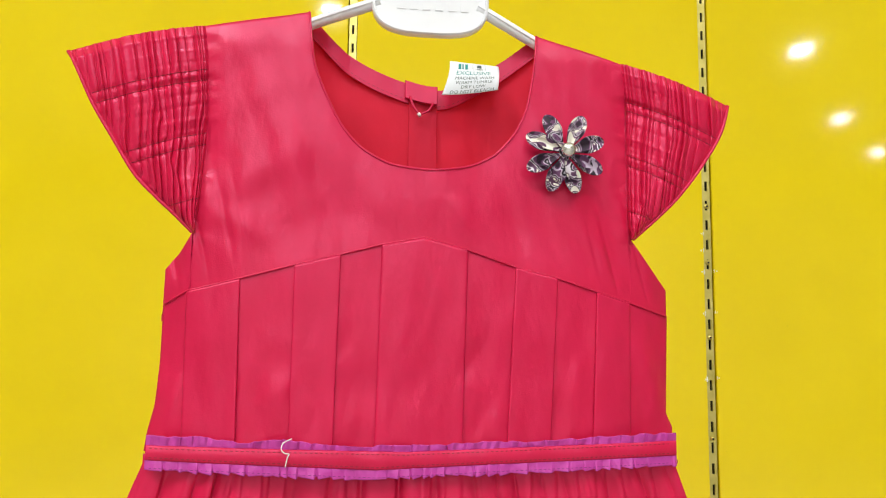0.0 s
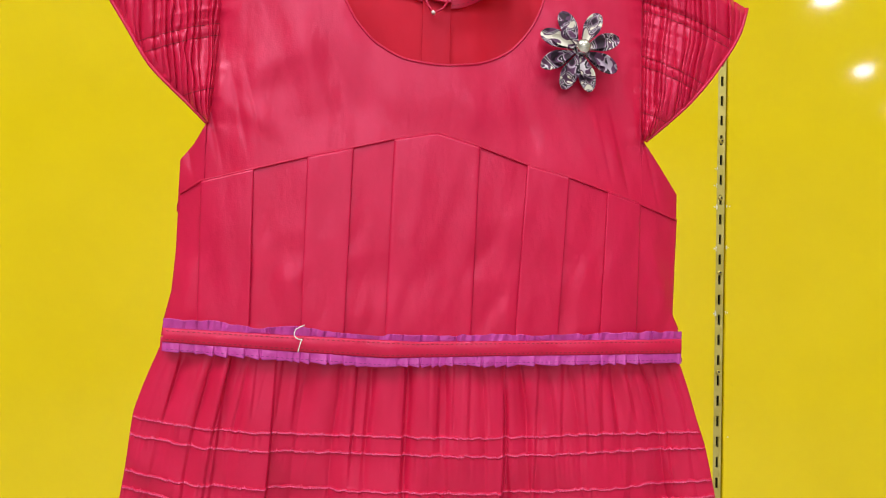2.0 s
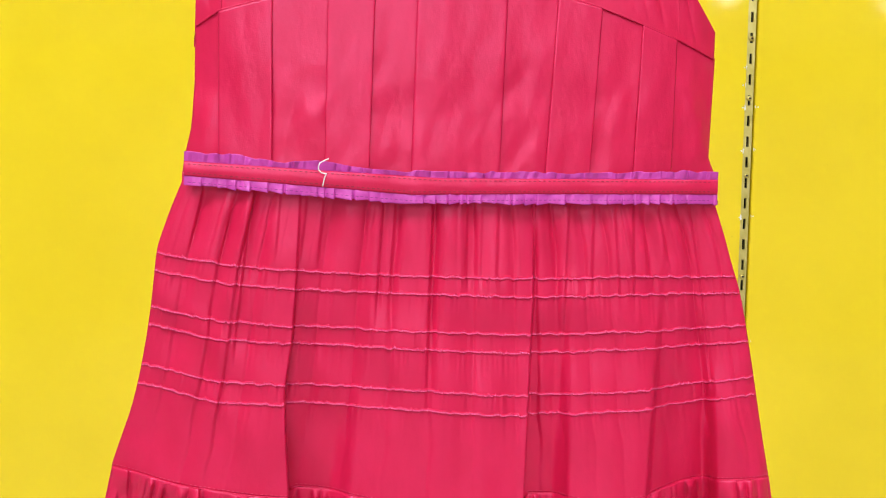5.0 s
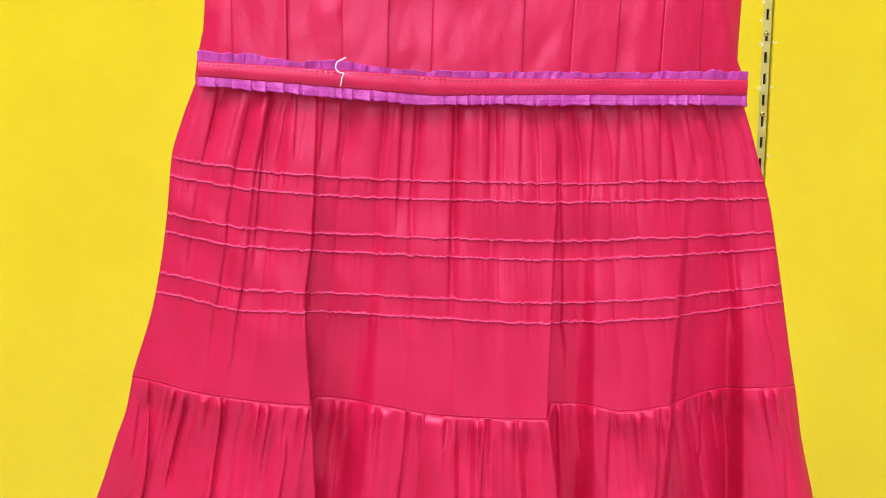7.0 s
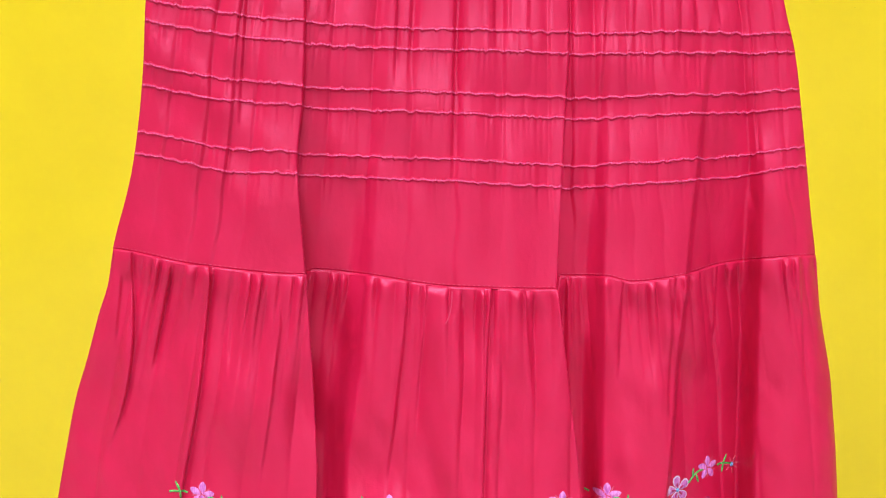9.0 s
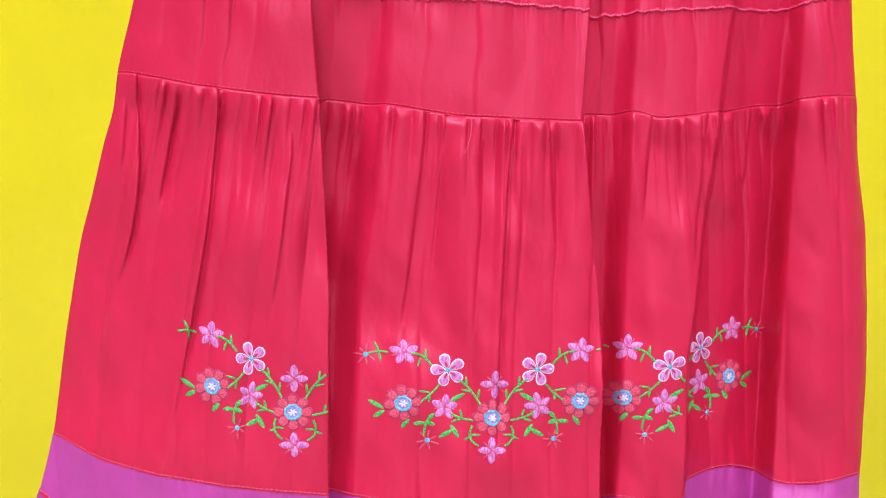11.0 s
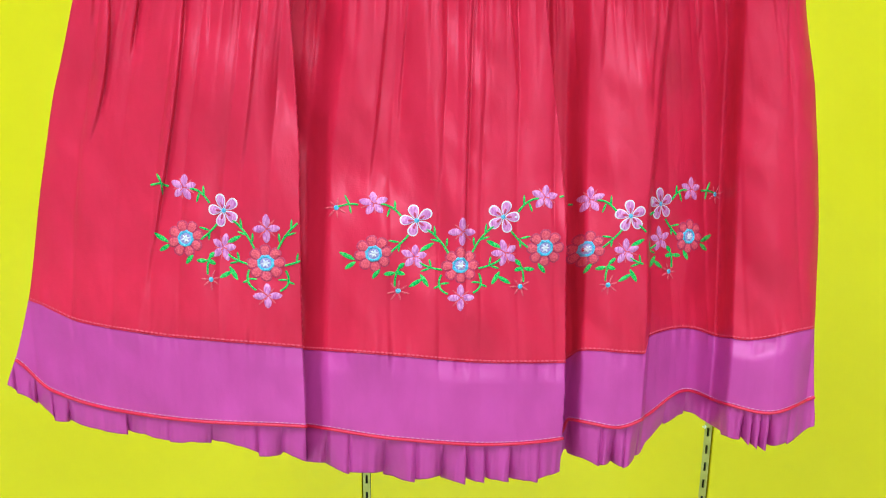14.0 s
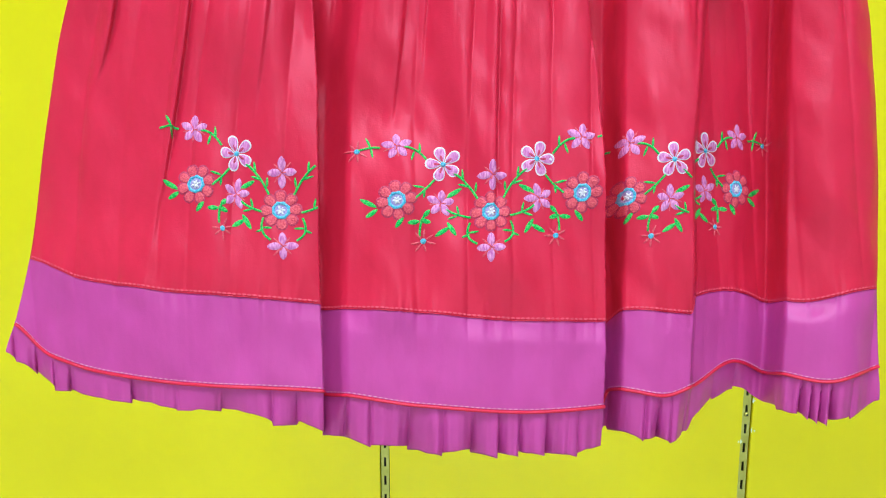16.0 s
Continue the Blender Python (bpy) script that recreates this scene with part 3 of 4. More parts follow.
# sleeves
def sleeve(name, outer, seam, seed):
    """A cap sleeve gathered along rows of stitching."""
    nu, nv = 240, 180
    v = np.linspace(0, 1, nv)
    u = np.linspace(0, 1, nu)[None, :]
    seam_p, out_p = np.array(seam, float), np.array(outer, float)
    def walk_line(p):
        t = np.concatenate([[0], np.cumsum(np.linalg.norm(np.diff(p, axis=0), axis=1))])
        t /= t[-1]
        return curve(list(zip(t, p[:, 0])))(v), curve(list(zip(t, p[:, 1])))(v)
    (sa, za), (sb, zb) = walk_line(seam_p), walk_line(out_p)
    s = sa[:, None] * (1 - u) + sb[:, None] * u
    z = za[:, None] * (1 - u) + zb[:, None] * u
    z = z + 0.0015 * np.sin(np.pi * u) * (1 - v[:, None])
    vv = v[:, None] + 0 * u
    rows = (0.22, 0.27, 0.53, 0.585, 0.84)
    tight = np.ones_like(vv)
    for r in rows:
        tight = tight * (1 - 0.7 * np.exp(-((vv - r) / 0.012) ** 2))
    w = u * np.abs(sb - sa)[:, None] / 0.0034 + 0.35 * noise1(vv * 5 + 0.8 * noise1(u * 9, seed + 3), seed) + 2.5 * vv * u
    g = 0.0021 * (0.6 + 0.4 * tight) * facets(w, seed + 1, 1.0) + 0.0007 * (1 - tight) * noise1(w * 2.3, seed + 4) + 0.0004 * noise2(w * 1.4, vv * 10, seed + 2) + 0.0005 * (tight - 0.6)
    rim = smooth(1.0, 0.93, u + 0 * vv)
    base = yoke_depth(sa, za)[:, None]
    d = base * (1 - u) + (0.04 * sb[:, None] + 0.006) * u - 0.0012 * smooth(0, 0.03, u) - 0.004 * np.sin(np.pi * np.clip(u, 0, 1)) - g * rim * smooth(0, 0.06, u + 0 * vv) + 0.004 * smooth(0.05, 0.0, vv) * u
    sheet(name, *lay(s, z, d), RED, dress, "gathered red cap sleeve", 0.0008)
    x, dd, zz = lay(s[:, -1], z[:, -1], d[:, -1] - 0.0004)
    tube("sleeve_edge", np.stack([x, dd, zz], -1), 0.0009, RED, dress)
    for r in rows:
        k = int(r * (nv - 1))
        x, dd, zz = lay(s[k, 3:-6], z[k, 3:-6], d[k, 3:-6] - 0.0004)
        tube("gathering_stitch", np.stack([x, dd + 0.0003, zz], -1), 0.00017, DARKRED, dress, sides=5)


sleeve("sleeve", [(-0.1661, 0.0836), (-0.1609, 0.073), (-0.1536, 0.0584), (-0.1438, 0.0427), (-0.1327, 0.0257), (-0.1219, 0.0149), (-0.1139, 0.0077), (-0.1057, -0.0002)],
       [(-0.1045, 0.1000), (-0.1022, 0.079), (-0.1012, 0.0486), (-0.1031, 0.0188), (-0.1050, -0.0002)], 71)
sleeve("sleeve", [(0.1582, 0.0747), (0.1547, 0.0617), (0.1435, 0.0421), (0.1296, 0.0241), (0.1176, 0.0123), (0.1063, 0.0023)],
       [(0.1012, 0.0935), (0.1038, 0.0667), (0.1034, 0.0376), (0.1040, 0.009), (0.1055, 0.0020)], 81)

# midriff panel with flat pleats
side_l = lines([(-0.105, -0.1218), (-0.0916, -0.1202), (-0.0797, -0.1177), (-0.0596, -0.1164), (-0.0341, -0.1164)])
side_r = lines([(-0.105, 0.1250), (-0.0912, 0.1250), (-0.0845, 0.1220), (-0.0601, 0.1227), (-0.0368, 0.1235)])


def panel_depth(s, z):
    loose = smooth(-0.015, -0.075, z)
    drag = 0.0016 * np.exp(-((s - 0.112 + 0.35 * (z + 0.06)) / 0.005) ** 2) * smooth(-0.04, -0.06, z) + 0.0014 * np.exp(-((s + 0.112 - 0.2 * (z + 0.08)) / 0.005) ** 2) * smooth(-0.06, -0.08, z)
    return edge_back(s, 0.12) - 0.0009 + loose * (0.0012 * noise2(s / 0.013, z / 0.018, 45) + 0.0005 * noise2(s / 0.006 - z / 0.03, z / 0.012, 46)) - drag


u = np.linspace(0, 1, 260)[None, :]
v = np.linspace(0, 1, 70)[:, None]
s4 = -0.116 + 0.2395 * u + 0 * v
for _ in range(3):
    z4 = panel_top(s4) * (1 - v) - 0.1 * v
    s4 = side_l(z4) + (side_r(z4) - side_l(z4)) * u
sheet("midriff_panel", *lay(s4, z4, panel_depth(s4, z4)), RED, dress, "red satin midriff panel with flat pleats", 0.0006)
for (s_tl, s_bl), (s_tr, s_br) in (((-0.107, -0.106), (-0.0835, -0.0825)), ((-0.059, -0.0591), (-0.0374, -0.0387)), ((-0.0184, -0.0198), (0.0235, 0.0215)), ((0.0468, 0.0427), (0.0678, 0.0639)), ((0.0873, 0.0846), (0.1043, 0.1034))):
    u = np.linspace(0, 1, 40)[None, :]
    sp = (s_tl * (1 - v) + s_bl * v) * (1 - u) + (s_tr * (1 - v) + s_br * v) * u
    zp = (panel_top(sp) - 0.0002) * (1 - v) - 0.099 * v
    round_off = np.minimum(smooth(0, 0.03, u), smooth(1, 0.97, u))
    dp = panel_depth(sp, zp) * 0.55 + 0.45 * (edge_back(sp, 0.12) - 0.0009) - 0.0007 * smooth(-0.2, 0.6, v) - 0.0005 - 0.0003 * round_off
    sheet("pleat", *lay(sp, zp, dp), RED, dress, "", 0.0007)

top_s = np.linspace(-0.1160, 0.1232, 300)
tube("panel_edge", np.stack(lay(top_s, panel_top(top_s), panel_depth(top_s, panel_top(top_s)) - 0.0006), -1), 0.00045, RED, dress)

# waistband with two small frills
u = np.linspace(0, 1, 760)
v = np.linspace(0, 1, 12)[:, None]
sw = (-0.1215 + 0.2475 * u)[None, :] + 0 * v


def waist_d(s):
    return edge_back(s, 0.124, 0.002) - 0.0042


zw = band_top(sw) * (1 - v) + band_bot(sw) * v
sheet("waistband", *lay(sw, zw, waist_d(sw) - 0.0008 * np.sin(np.pi * v)), RED, dress, "red satin waistband", 0.001)
ruffle_top = 0.0034 + 0.0012 * noise1(sw / 0.02, 91) + 0.0006 * noise1(sw / 0.0035, 92)
zr = band_top(sw) + ruffle_top * (1 - v) - 0.001 * v
sheet("waist_frill", *lay(sw, zr, waist_d(sw) + 0.0008 - (1 - v) * 0.0022 * knife(sw, 93, 0.0085) - 0.0006 * noise1(sw / 0.0022 + 0.6 * v, 94) - 0.00025 * noise2(sw / 0.0016, 2 * v, 97)), PURPLE, dress, "narrow purple frill above the waistband", 0.0006)
zr = band_bot(sw) + 0.001 * (1 - v) - (0.0040 + 0.0006 * noise1(sw / 0.014, 95) + 0.0012 * knife(sw, 96, 0.0062)) * v
sheet("waist_frill", *lay(sw, zr, waist_d(sw) + 0.0004 - v * 0.0024 * knife(sw, 96, 0.0062) - 0.00025 * noise2(sw / 0.0019, 2 * v, 98)), PURPLE, dress, "narrow purple frill below the waistband", 0.0006)

# ---- hanger ----
hanger = tagged(new("clothes_hanger"), "white plastic clothes hanger with an oval centre plate", "hanger")
hanger.matrix_world = pose(0, 0, 0, 0, 0, math.degrees(TURN))
HD = 0.015
tt = np.linspace(0, 1, 40)
for sx, pts in ((-1, [(0.0, -0.022, 0.1240), (0.35, -0.0567, 0.1105), (1.0, -0.116, 0.080)]), (1, [(0.0, 0.029, 0.1240), (0.35, 0.0593, 0.1078), (1.0, 0.116, 0.076)])):
    ax, az = curve([(a, b) for a, b, c in pts])(tt), curve([(a, c) for a, b, c in pts])(tt)
    arm = tube("arm", np.stack([ax, HD + 0.004 * tt, az], -1), 0.0033 - 0.0005 * tt, WHITE_PL, hanger)
    tube("rib", np.stack([ax, HD + 0.004 * tt - 0.0030, az], -1), 0.0006, WHITE_PL, arm)
# centre plate with raised lettering shown as plain blocks, hook and hanging wire
ang = np.linspace(0, 2 * np.pi, 64, endpoint=False)
cx, cz = 0.0042, 0.1285


def plate_ring(scale, y):
    c, q = np.cos(ang), np.sin(ang)
    k = (np.abs(c) ** 3.2 + np.abs(q) ** 3.2) ** (-1 / 3.2)
    return np.stack([cx + 0.0305 * scale * k * c, np.full_like(ang, y), cz + (0.0215 - 0.03 * (1 - scale)) * k * q], -1)


rings = [plate_ring(a, y) for a, y in ((0.94, HD + 0.003), (1.0, HD + 0.0015), (1.0, HD - 0.0025), (0.975, HD - 0.0035), (0.95, HD - 0.0035), (0.935, HD - 0.0022))]
n = len(ang)
faces = [(i * n + j, i * n + (j + 1) % n, (i + 1) * n + (j + 1) % n, (i + 1) * n + j) for i in range(len(rings) - 1) for j in range(n)]
faces += [tuple(range(n)), tuple(range((len(rings) - 1) * n, len(rings) * n))[::-1]]
raw("plate", np.concatenate(rings), faces, WHITE_PL, hanger, "white plastic plate with raised marks", smooth=False)
for k in range(6):
    bx = cx - 0.0175 + 0.0066 * k
    box("raised_mark", (bx, HD - 0.0026, cz - 0.0085), (bx + 0.0046, HD - 0.0018, cz - 0.0015), WHITE_PL, hanger, bevel=0.0003)
tt = np.linspace(-0.5 * np.pi, 1.05 * np.pi, 30)
hook = [(cx, HD, 0.148), (cx, HD, 0.17)] + [(cx + 0.016 * np.cos(a), HD, 0.192 + 0.016 * np.sin(a)) for a in tt]
tube("hook", hook, 0.0020, PEARL, hanger, "bent metal hook")
wire = tagged(tube("hanging_wire", [(cx, HD + 0.0, 0.206), (cx, HD, 0.5), (cx, HD, CEIL_Z)], 0.0012, PEARL), "thin steel wire hanging from the ceiling", "wire")
wire.matrix_world = pose(0, 0, 0, 0, 0, math.degrees(TURN))
lampbox = plain("lamp_frame", (0.8, 0.8, 0.8), None, 0.4)
GLOW, nt, p = nodes_of("lit_diffuser")
p.inputs["Base Color"].default_value = (0.9, 0.9, 0.88, 1)
p.inputs["Emission Color"].default_value, p.inputs["Emission Strength"].default_value = (1, 0.97, 0.92, 1), 6
# Same housing on the shop's lamps and on the wide added fill.
for px, py, wide, _ in PANELS_AND_FILL:
    w = wide / 2 + 0.03
    light = tagged(new("ceiling_or_fill_light"), "square white ceiling panel; the wide ones are added fill", "ceiling light", "ceiling lights")
    light.location = (px, py, CEIL_Z)
    box("frame", (-w, -w, -0.016), (w, w, 0), lampbox, light, bevel=0.002)
    box("diffuser", (-w + 0.03, -w + 0.03, -0.019), (w - 0.03, w - 0.03, -0.016), GLOW, light)


# ---- embroidery on the lower tier ----
tier = bpy.data.objects["lower_tier"]
PINK = plain("lilac_thread", (0.50, 0.09, 0.46), (0.80, 0.30, 0.72), 0.45, scale=1300, bump=0.4, stretch=(1, 1, 0.3))
PALE = plain("pale_thread", (0.76, 0.56, 0.84), (0.88, 0.76, 0.94), 0.45, scale=1200, bump=0.5)
LILAC = plain("mauve_thread", (0.34, 0.22, 0.66), (0.56, 0.40, 0.80), 0.45, scale=1300, bump=0.4)
ROSE = plain("rose_thread", (0.42, 0.012, 0.09), (0.56, 0.03, 0.15), 0.5, scale=1300, bump=0.4)
CORAL = plain("coral_thread", (0.62, 0.030, 0.11), (0.76, 0.10, 0.18), 0.5, scale=1300, bump=0.4)
GREEN = plain("green_thread", (0.03, 0.30, 0.05), (0.20, 0.60, 0.15), 0.5, scale=1300, bump=0.4)
BLUE = plain("blue_thread", (0.08, 0.32, 0.72), (0.30, 0.58, 0.88), 0.45, scale=1200, bump=0.5)
PX = 0.000254


def petal(cx, cz, a, r0, r1, wide, high, mat, tip=0.0, n=14):
    """A padded petal from r0 to r1 along the angle a, pointed at both ends; tip above 0 makes it broad and round at its end."""
    t = np.linspace(0, 2 * np.pi, n, endpoint=False)
    c = np.cos(t)
    along_ = (r0 + r1) / 2 + (r1 - r0) / 2 * c
    side = wide / 2 * np.sin(t) * (np.abs(np.sin(t)) ** 0.35 if tip <= 0 else 1) * (1 + tip * c) / (1 + 0.5 * abs(tip))
    ring = np.stack([cx + along_ * np.cos(a) - side * np.sin(a), cz + along_ * np.sin(a) + side * np.cos(a)], -1)
    mid = ring.mean(0)
    high = 0.65 * high
    pts = np.concatenate([np.c_[ring, np.zeros(n)], np.c_[mid + 0.72 * (ring - mid), np.full(n, high * 0.8)], [[*mid, high]]])
    fs = [(j, (j + 1) % n, n + (j + 1) % n, n + j) for j in range(n)] + [(n + j, n + (j + 1) % n, 2 * n) for j in range(n)]
    return pts, fs, mat


def ring_band(cx, cz, r0, r1, high, mat, n=20):
    t = np.linspace(0, 2 * np.pi, n, endpoint=False)
    rows = [np.stack([cx + r * np.cos(t), cz + r * np.sin(t), np.full(n, h)], -1) for r, h in ((r0, 0.3 * high), ((r0 + r1) / 2, high), (r1, 0))]
    fs = [(i * n + j, i * n + (j + 1) % n, (i + 1) * n + (j + 1) % n, (i + 1) * n + j) for i in range(2) for j in range(n)]
    return np.concatenate(rows), fs, mat


def cord(points, r, mat, n=9):
    """A stitched line lying on the cloth."""
    p = np.array(points, float)
    t = np.linspace(0, 1, len(p))
    tt = np.linspace(0, 1, n)
    if len(p) == 3:
        q = ((1 - tt) ** 2)[:, None] * p[0] + (2 * tt * (1 - tt))[:, None] * (2 * p[1] - (p[0] + p[2]) / 2) + (tt ** 2)[:, None] * p[2]
    else:
        q = np.stack([np.interp(tt, t, p[:, 0]), np.interp(tt, t, p[:, 1])], -1)
    d = np.gradient(q, axis=0)
    d /= np.linalg.norm(d, axis=1)[:, None] + 1e-9
    nrm = np.stack([-d[:, 1], d[:, 0]], -1)
    rows = [np.c_[q + nrm * r * o, np.full(n, h)] for o, h in ((-1, 0), (-0.5, 0.8 * r), (0.5, 0.8 * r), (1, 0))]
    fs = [(i * n + j, i * n + j + 1, (i + 1) * n + j + 1, (i + 1) * n + j) for i in range(3) for j in range(n - 1)]
    return np.concatenate(rows), fs, mat


def stitch_on(name, pieces, s0, z0, squeeze=1.0, slope=0.0, label=""):
    """Joins stitched pieces into one patch that follows the cloth."""
    verts, faces, mats, ids = [], [], [], []
    base = 0
    for pts, fs, mat in pieces:
        if mat not in mats:
            mats.append(mat)
        ids += [mats.index(mat)] * len(fs)
        faces += [tuple(base + k for k in f) for f in fs]
        verts.append(pts)
        base += len(pts)
    v = np.concatenate(verts)
    s, z = s0 + v[:, 0] * squeeze, z0 + v[:, 1] + slope * v[:, 0]
    x, d, zz = lay(s, z, lower_depth(s, z) - 0.0002)
    ob = raw(name, np.stack([x, d - v[:, 2], zz], -1), faces, mats[0], tier, label)
    for m in mats[1:]:
        ob.data.materials.append(m)
    ob.data.polygons.foreach_set("material_index", ids)
    return ob


rng = random.Random(5)


def rays(count, turn, r0, r1, wide, mat, high=0.0003):
    return [petal(0, 0, turn + k * 2 * math.pi / count + rng.uniform(-0.12, 0.12), r0 * PX, r1 * PX * rng.uniform(0.85, 1.12), wide * PX, high, mat, n=8) for k in range(count)]


def flower(kind, turn=0.0):
    """One stitched flower out of four kinds."""
    p = []
    up = math.pi / 2 + turn
    if kind in ("star", "cross"):
        count = 5 if kind == "star" else 4
        p += rays(count, up + math.pi / count, 2, 22, 3.6, CORAL)
        for k in range(count):
            p.append(petal(0, 0, up + k * 2 * math.pi / count, 1 * PX, rng.uniform(23, 27) * PX, 13.5 * PX, 0.0006, PINK))
        p += rays(3, up + 0.6, 0, 9, 3, CORAL, 0.0008)
    elif kind == "five":
        for k in range(5):
            a = up + k * 2 * math.pi / 5
            p.append(petal(0, 0, a, 3 * PX, 31 * PX, 22 * PX, 0.0005, PALE, 0.42, 16))
            for r0, r1, wide, lift, mat in ((5, 28.5, 18, 0.00025, PINK), (4, 17, 5, 0.0004, ROSE)):
                pts, fs, mt = petal(0, 0, a, r0 * PX, r1 * PX, wide * PX, 0.0003, mat, 0.42, 12)
                pts[:, 2] += lift
                p.append((pts, fs, mt))
        p.append(petal(0, 0, 0, -4.5 * PX, 4.5 * PX, 9 * PX, 0.0012, BLUE, 0.01))
    elif kind == "daisy":
        for k in range(8):
            a = turn + k * math.pi / 4
            p.append(petal(0, 0, a, 10 * PX, 35 * PX, 23 * PX, 0.0005, ROSE, 0.35, 14))
            pts, fs, mt = petal(0, 0, a, 12 * PX, 32 * PX, 17.5 * PX, 0.0003, CORAL, 0.35, 12)
            pts[:, 2] += 0.0004
            p.append((pts, fs, mt))
        p.append(petal(0, 0, 0, -14 * PX, 14 * PX, 28 * PX, 0.0008, LILAC, 0.01, 18))
        p.append(ring_band(0, 0, 10 * PX, 16 * PX, 0.0013, BLUE))
        p += [(a + np.array([0, 0, 0.0008]), b, c) for a, b, c in rays(6, turn, 0, 8, 4, PALE, 0.0005)]
    else:
        p += rays(7, turn + 0.3, 3, 20, 4, CORAL, 0.0005)
        p.append(petal(0, 0, 0, -5 * PX, 5 * PX, 10 * PX, 0.0009, BLUE, 0.01))
    return p


HALF = [("spark", -219, 115), ("star", -154, 120), ("five", -78, 87), ("daisy", -157, 26), ("star", -83, 19), ("spark", -113, -45)]
MIDDLE = [("cross", 3, 62), ("daisy", 0, 0), ("cross", 0, -62)]
STEMS = [[(-216, 117), (-196, 121), (-181, 119)], [(-142, 118), (-123, 113), (-106, 96)], [(-93, 60), (-110, 42), (-128, 27)], [(-62, 71), (-40, 52), (-22, 24)],
         [(-74, 8), (-58, -1), (-33, -7)], [(-102, 6), (-115, -9), (-119, -36)], [(-34, -16), (-38, -39), (-23, -54)]]
LEAVES = [(-196, 121, -203, 138), (-196, 120, -194, 104), (-116, 106, -116, 125), (-125, 111, -131, 95), (-110, 46, -129, 49), (-110, 44, -112, 29), (-45, 56, -47, 75), (-33, 46, -53, 51), (-25, 36, -24, 51),
          (-53, -1, -56, 13), (-56, -4, -71, -9), (-37, -34, -21, -33), (-36, -37, -48, -42)]
BROAD = [(-48, 44, -74, 29), (-119, -11, -138, -13), (-118, -9, -102, -14), (-113, -4, -103, 6), (-70, -24, -93, -38), (-73, -15, -59, -38), (-190, 16, -216, 31), (-189, 12, -207, 0), (-146, -2, -159, -20)]


def half_motif(s0, z0, side, squeeze, slope, lo, hi):
    """One half of a spray; only what lies between the folds lo and hi is on this face."""
    def ok(x):
        return lo < s0 + side * x * PX * squeeze < hi
    for kind, x, z in HALF:
        if ok(x):
            stitch_on("embroidered_flower", flower(kind, rng.uniform(-0.3, 0.3)), s0 + side * x * PX * squeeze, z0 + (z + slope * abs(x)) * PX, squeeze)
    def curved(pts):
        return [(side * x * PX * squeeze, (z + slope * abs(x)) * PX) for x, z in pts]
    for st in STEMS:
        a, b, c = (np.array(pt, float) for pt in st)
        bent = [(1 - k) ** 2 * a + 2 * k * (1 - k) * (2 * b - (a + c) / 2) + k * k * c for k in np.linspace(0, 1, 12)]
        seen = [pt for pt in bent if ok(pt[0])]
        if len(seen) > 3:
            stitch_on("embroidered_stem", [cord(curved(seen), 2.0 * PX, GREEN, 12)], s0, z0)
    for rows, wide in ((LEAVES, 0.0011), (BROAD, 0.0022)):
        for x0, y0, x1, y1 in rows:
            if ok(x0) and ok(x1):
                (ax, az), (bx, bz) = curved([(x0, y0), (x1, y1)])
                a, ln = math.atan2(bz - az, bx - ax), math.hypot(bx - ax, bz - az)
                stitch_on("embroidered_leaf", [petal(ax, az, a, -0.0002, ln + 0.0004, wide, 0.0004, GREEN, n=10)], s0, z0)


def middle_motif(s0, z0, lo, hi):
    for kind, x, z in MIDDLE:
        if lo < s0 + x * PX < hi:
            stitch_on("embroidered_flower", flower(kind), s0 + x * PX, z0 + z * PX)


half_motif(0.003, -0.3860, 1, 1.0, 0.0, -0.062, 0.05)
half_motif(0.003, -0.3860, -1, 1.0, 0.03, -0.06, 0.0515)
middle_motif(0.003, -0.3860, -0.06, 0.05)
half_motif(-0.0857, -0.3832, 1, 0.86, 0.14, -0.1332, -0.0706)
half_motif(-0.0857, -0.3832, -1, 1.0, 0.03, -0.16, -0.0705)
middle_motif(-0.0857, -0.3832, -0.16, -0.074)
half_motif(0.1040, -0.3851, 1, 1.0, 0.02, 0.0555, 0.0925)
half_motif(0.0845, -0.3770, -1, 0.80, 0.03, 0.0945, 0.15)

# ---- brooch ----
brooch = tagged(new("flower_brooch"), "flower brooch with printed fabric petals and a pearl centre", "brooch")
brooch.matrix_world = pose(0, 0, 0, 0, 0, math.degrees(TURN))
m, nt, p = nodes_of("printed_cotton")
tc = nt.nodes.new("ShaderNodeTexCoord")
wv = nt.nodes.new("ShaderNodeTexNoise")
wv.inputs["Scale"].default_value, wv.inputs["Detail"].default_value, wv.inputs["Distortion"].default_value = 70, 0.5, 2.6
rp = nt.nodes.new("ShaderNodeValToRGB")
rp.color_ramp.interpolation = "CONSTANT"
stops = [(0.0, (0.03, 0.014, 0.035)), (0.37, (0.13, 0.045, 0.13)), (0.43, (0.56, 0.46, 0.62)), (0.465, (0.02, 0.012, 0.028)), (0.53, (0.70, 0.64, 0.74)), (0.57, (0.11, 0.04, 0.11)), (0.63, (0.80, 0.76, 0.70))]
for k, (at, c) in enumerate(stops):
    el = rp.color_ramp.elements[k] if k < 2 else rp.color_ramp.elements.new(at)
    el.position, el.color = at, (*c, 1)
nt.links.new(tc.outputs["Object"], wv.inputs["Vector"])
nt.links.new(wv.outputs["Fac"], rp.inputs["Fac"])
nt.links.new(rp.outputs["Color"], p.inputs["Base Color"])
p.inputs["Roughness"].default_value = 0.7
PRINT = m
BC = (0.0712, 0.0446)


